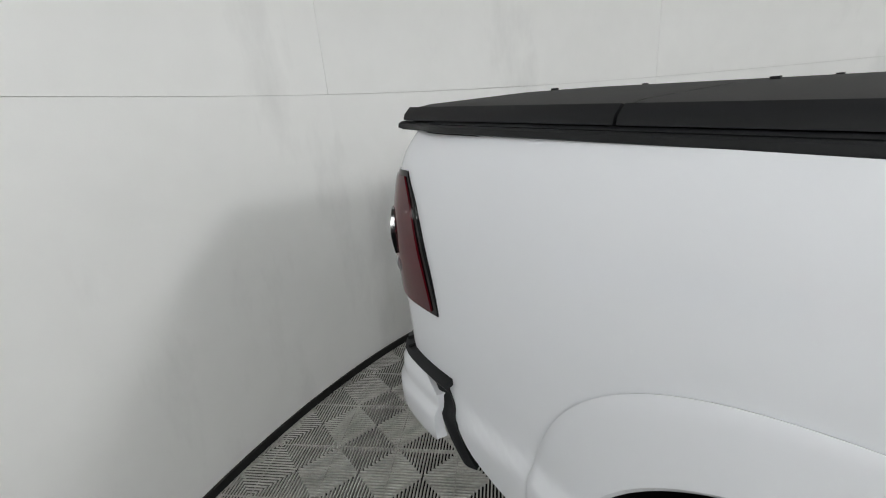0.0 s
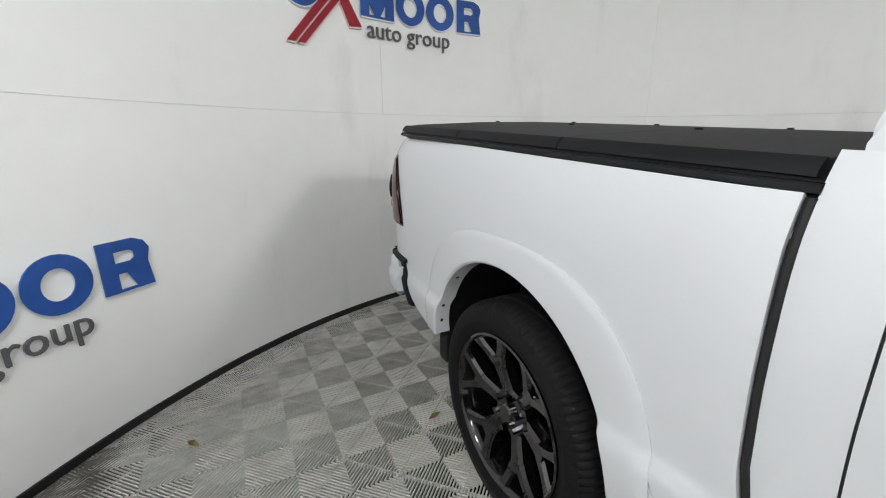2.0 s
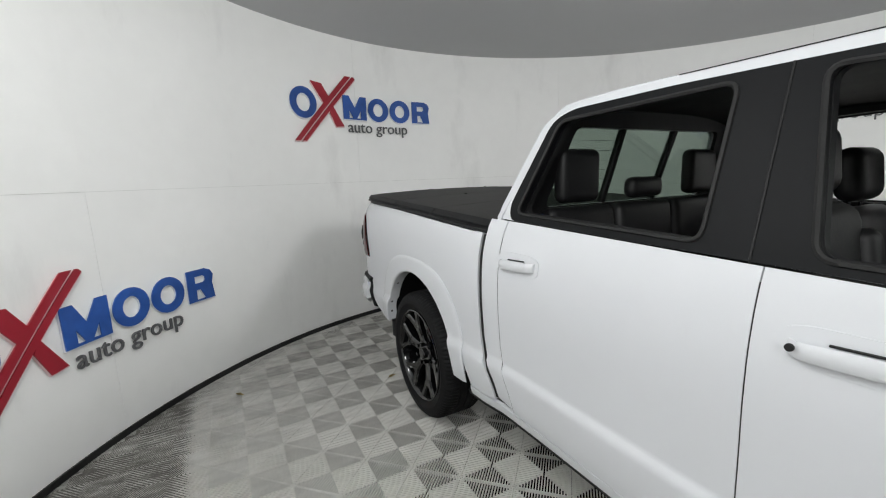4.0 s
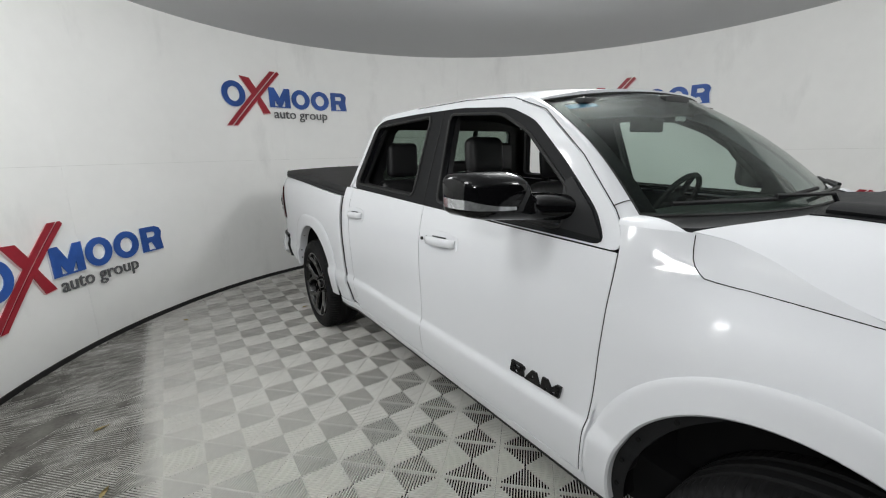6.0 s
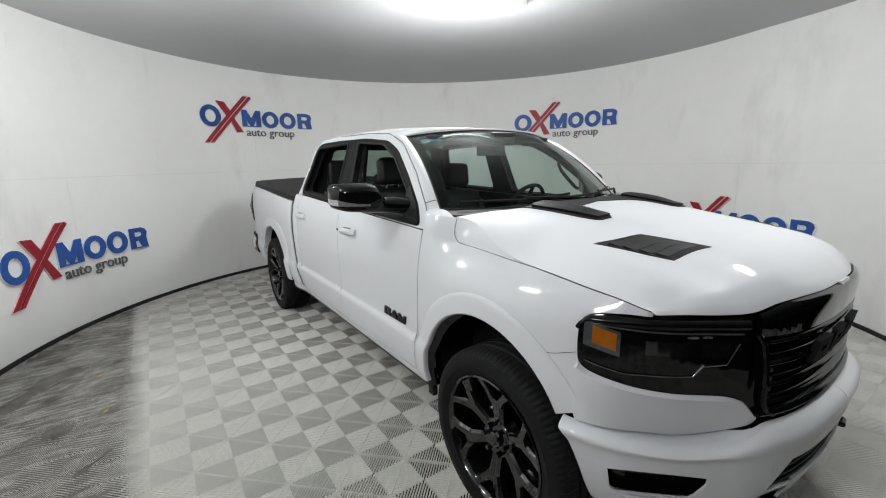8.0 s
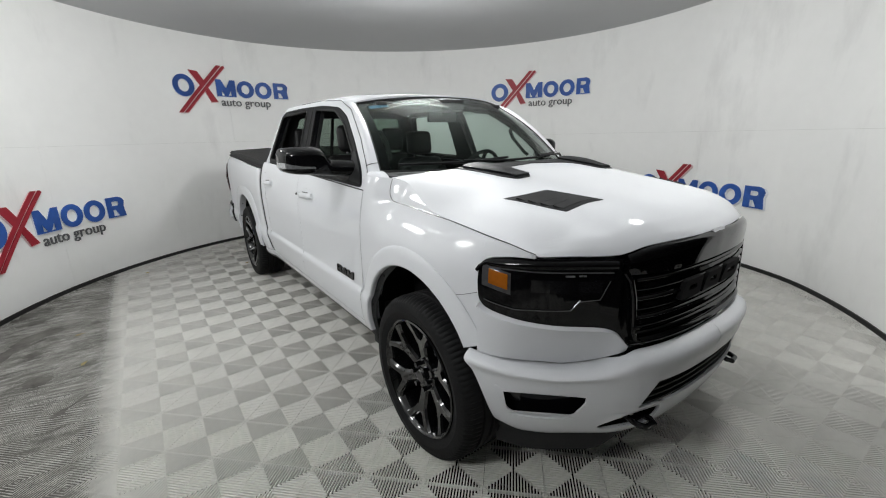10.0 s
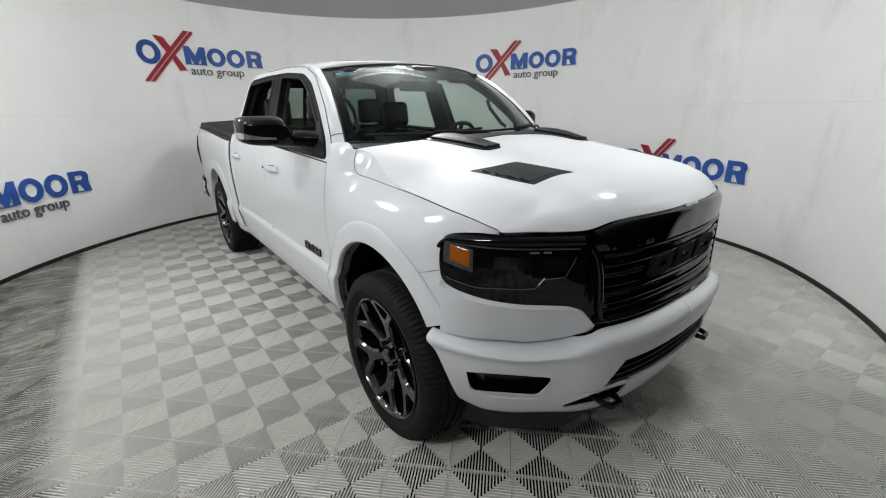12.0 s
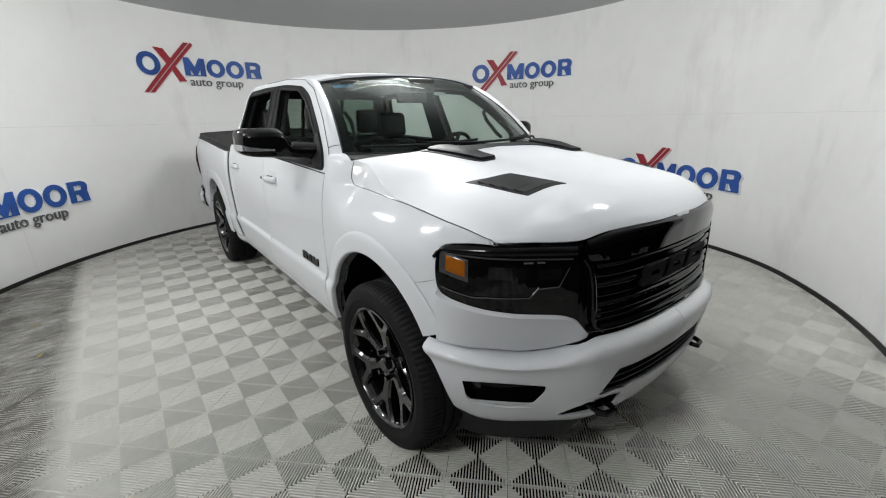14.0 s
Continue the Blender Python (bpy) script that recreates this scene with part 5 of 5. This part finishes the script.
def ringmesh(prof, n=72):
    rings = [[(x, r * math.cos(2 * math.pi * k / n), r * math.sin(2 * math.pi * k / n)) for r, x in prof] for k in range(n)]
    rings.append(rings[0])
    bm = loft(rings, caps=False)
    bmesh.ops.remove_doubles(bm, verts=bm.verts[:], dist=1e-6)
    return bm


def arm(points, ang):
    """A tapering spoke: rows of (radius, angle, half width, outer x, depth)."""
    rows = []
    for r, da, w, x, d in points:
        a = radians(ang + da)
        c, t = Vector((0, math.cos(a), math.sin(a))), Vector((0, -math.sin(a), math.cos(a)))
        p = c * r
        rows.append([p + t * q + Vector((xx, 0, 0)) for q, xx in ((-w, x - d), (-w, x - .012), (-w * .62, x), (w * .62, x), (w, x - .012), (w, x - d))])
    return loft(rows)


wheel = new("wheel")
tyre = part("tyre", tyre_mesh(), RUBBER, wheel, "black road tyre", smooth=30)
rim_ob = part("rim", ringmesh([(.300, .128), (.303, .138), (.296, .142), (.287, .134), (.282, .116), (.274, .09), (.265, .03), (.262, -.10), (.28, -.12), (.296, -.12)]), WHEELBLACK, wheel, "gloss black alloy rim")
part("brake_disc", ringmesh([(.0, -.01), (.0, -.03), (.19, -.03), (.19, -.01)], 48), NUT, wheel, "dark brake disc")
part("barrel_back", ringmesh([(.0, -.06), (.0, -.07), (.27, -.07), (.27, -.06)], 48), UNDER, wheel)
part("hub", ringmesh([(.0, .088), (.0, .02), (.088, .02), (.090, .082), (.082, .090), (.05, .092)], 36), WHEELBLACK, wheel)
part("centre_cap", ringmesh([(.0, .112), (.0, .088), (.036, .088), (.036, .106), (.030, .112)], 30), WHEELBLACK, wheel, "gloss black centre cap")
for k in range(6):
    a = 60 * k + 10
    bm = arm([(.070, 0, .030, .088, .05), (.12, 0, .030, .096, .05), (.17, 0, .036, .106, .05), (.212, 0, .050, .114, .045)], a)
    for sgn in (-1, 1):
        b2 = arm([(.180, sgn * 5.0, .024, .107, .05), (.222, sgn * 9.5, .024, .116, .05), (.262, sgn * 14.5, .024, .125, .045), (.292, sgn * 17.5, .032, .132, .04)], a)
        tmp = bpy.data.meshes.new("tmp")
        b2.to_mesh(tmp)
        bm.from_mesh(tmp)
        b2.free()
        bpy.data.meshes.remove(tmp)
    part("spoke", bm, WHEELBLACK, rim_ob, smooth=25)
    aa = radians(60 * k + 40)
    c = Vector((0, math.cos(aa), math.sin(aa))) * .064
    part("lug_nut", tube([c + Vector((.085, 0, 0)), c + Vector((.112, 0, 0)), c + Vector((.118, 0, 0))], .0125, 6), NUT, wheel)
wheel.parent = truck
wheel.matrix_basis = pose(-.862, -1.855, .420, 17, 0, 180)
for x, y, rx, rz in ((-.862, 1.82, 41, 180), (.862, -1.855, 5, 0), (.862, 1.82, 33, 0)):
    copy_thing(wheel, pose(x, y, .420, rx, 0, rz))


# ---- floor tiles: ribs square to each edge, meeting on the tile's diagonals ----
PITCH, RIBS, K = 0.28284, 20, math.sqrt(0.5)


def tile_geometry():
    """Corner points and faces of one vented tile, lying with its top at z = 0."""
    V, F = [], []

    def bar(q, top, low):
        i = len(V)
        V.extend([(x, y, top) for x, y in q] + [(x, y, low) for x, y in q])
        F.extend([(i, i + 1, i + 2, i + 3), (i + 7, i + 6, i + 5, i + 4)] + [(i + k, i + 4 + k, i + 4 + (k + 1) % 4, i + (k + 1) % 4) for k in range(4)])
    def rib(q, cut, drop, low):
        """A rib over the corners q, its long top edges bevelled by cut and drop, on a thinner web."""
        i = len(V)
        a, b, c, d = (Vector(p) for p in q)
        ring = lambda k: [a.lerp(b, k), b.lerp(a, k), c.lerp(d, k), d.lerp(c, k)]
        for k, z in ((cut, 0.0), (0.0, -drop), (0.0, -0.0050), (0.32, -0.0062), (0.32, low)):
            V.extend([(p[0], p[1], z) for p in ring(k)])
        F.append((i, i + 1, i + 2, i + 3))
        for n in range(0, 16, 4):
            F.extend([(i + n + k, i + n + 4 + k, i + n + 4 + (k + 1) % 4, i + n + (k + 1) % 4) for k in range(4)])
    h, w, g = PITCH / 2, PITCH / RIBS, 0.0012
    for e in range(4):
        c, s = [(1, 0), (0, 1), (-1, 0), (0, -1)][e]
        turn = lambda a, t: (a * c - (t - h) * s * 1.0, a * s + (t - h) * c)
        for k in range(RIBS):
            a0 = -h + (k + 0.28) * w
            a1 = a0 + 0.44 * w
            t0, t1 = max(g, h - abs(a0)), max(g, h - abs(a1))
            rib([turn(a0, g), turn(a1, g), turn(a1, t1), turn(a0, t0)], 0.16, 0.0020, -0.0190)
        bar([turn(-h + g, g), turn(h - g, g), turn(h - g - 0.0014, g + 0.0014), turn(-h + g + 0.0014, g + 0.0014)], -0.0020, -0.0190)
    return V, F


TV, TF = tile_geometry()
tile_mesh = bpy.data.meshes.new("tile")
tile_mesh.from_pydata(TV, [], TF)
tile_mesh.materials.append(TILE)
spots = []
for i in range(-40, 41):
    for j in range(-40, 41):
        gx, gy = (i + 0.5) * PITCH, (j + 0.5) * PITCH
        x, y = K * (gx + gy) - 1.664, K * (gy - gx) + 1.743
        if math.hypot(x - CX, y - CY) < R_WALL + 0.17 + bend(math.degrees(math.atan2(y - CY, x - CX))) or (abs(x + 0.6) < 2.6 and -4.6 < y < 0):
            spots.append((max(abs(x + 1.75) / 1.15, abs(y + 0.6) / 3.1), x, y))
spots.sort()
for _, x, y in spots[:300]:
    t = new("tile", tile_mesh)
    t.parent = floor
    t.matrix_basis = pose(x, y, 0, 0, 0, -45)
tv, tf = np.array(TV), np.array(TF)
rot = np.array([[K, K, 0], [-K, K, 0], [0, 0, 1]])
rest = spots[300:]
allv = np.concatenate([tv @ rot.T + np.array([x, y, 0]) for _, x, y in rest])
allf = np.concatenate([tf + len(tv) * k for k in range(len(rest))])
me = bpy.data.meshes.new("tile_field")
me.from_pydata(allv.tolist(), [], allf.tolist())
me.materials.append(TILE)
field = new("tile_field", me)
field.parent = floor
tagged(field, kind="stuff")

# dust packed between the ribs along the walls
rng = np.random.default_rng(7)
gx, gy = np.arange(-3.8, 4.45, 0.05), np.arange(-3.75, 4.45, 0.05)
lumps = rng.random((len(gx), len(gy)))
for _ in range(3):
    lumps = (lumps + np.roll(lumps, 1, 0) + np.roll(lumps, -1, 0) + np.roll(lumps, 1, 1) + np.roll(lumps, -1, 1)) / 5
lumps = (lumps - lumps.mean()) / lumps.std()
dv, df, at_ = [], [], {}
for a, x in enumerate(gx):
    for b, y in enumerate(gy):
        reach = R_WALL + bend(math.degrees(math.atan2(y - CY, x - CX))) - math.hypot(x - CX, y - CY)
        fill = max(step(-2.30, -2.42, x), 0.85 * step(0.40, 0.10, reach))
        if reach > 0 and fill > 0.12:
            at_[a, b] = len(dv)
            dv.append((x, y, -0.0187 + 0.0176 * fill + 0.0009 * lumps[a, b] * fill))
for a, b in at_:
    q = [(a, b), (a + 1, b), (a + 1, b + 1), (a, b + 1)]
    if all(k in at_ for k in q):
        df.append([at_[k] for k in q])
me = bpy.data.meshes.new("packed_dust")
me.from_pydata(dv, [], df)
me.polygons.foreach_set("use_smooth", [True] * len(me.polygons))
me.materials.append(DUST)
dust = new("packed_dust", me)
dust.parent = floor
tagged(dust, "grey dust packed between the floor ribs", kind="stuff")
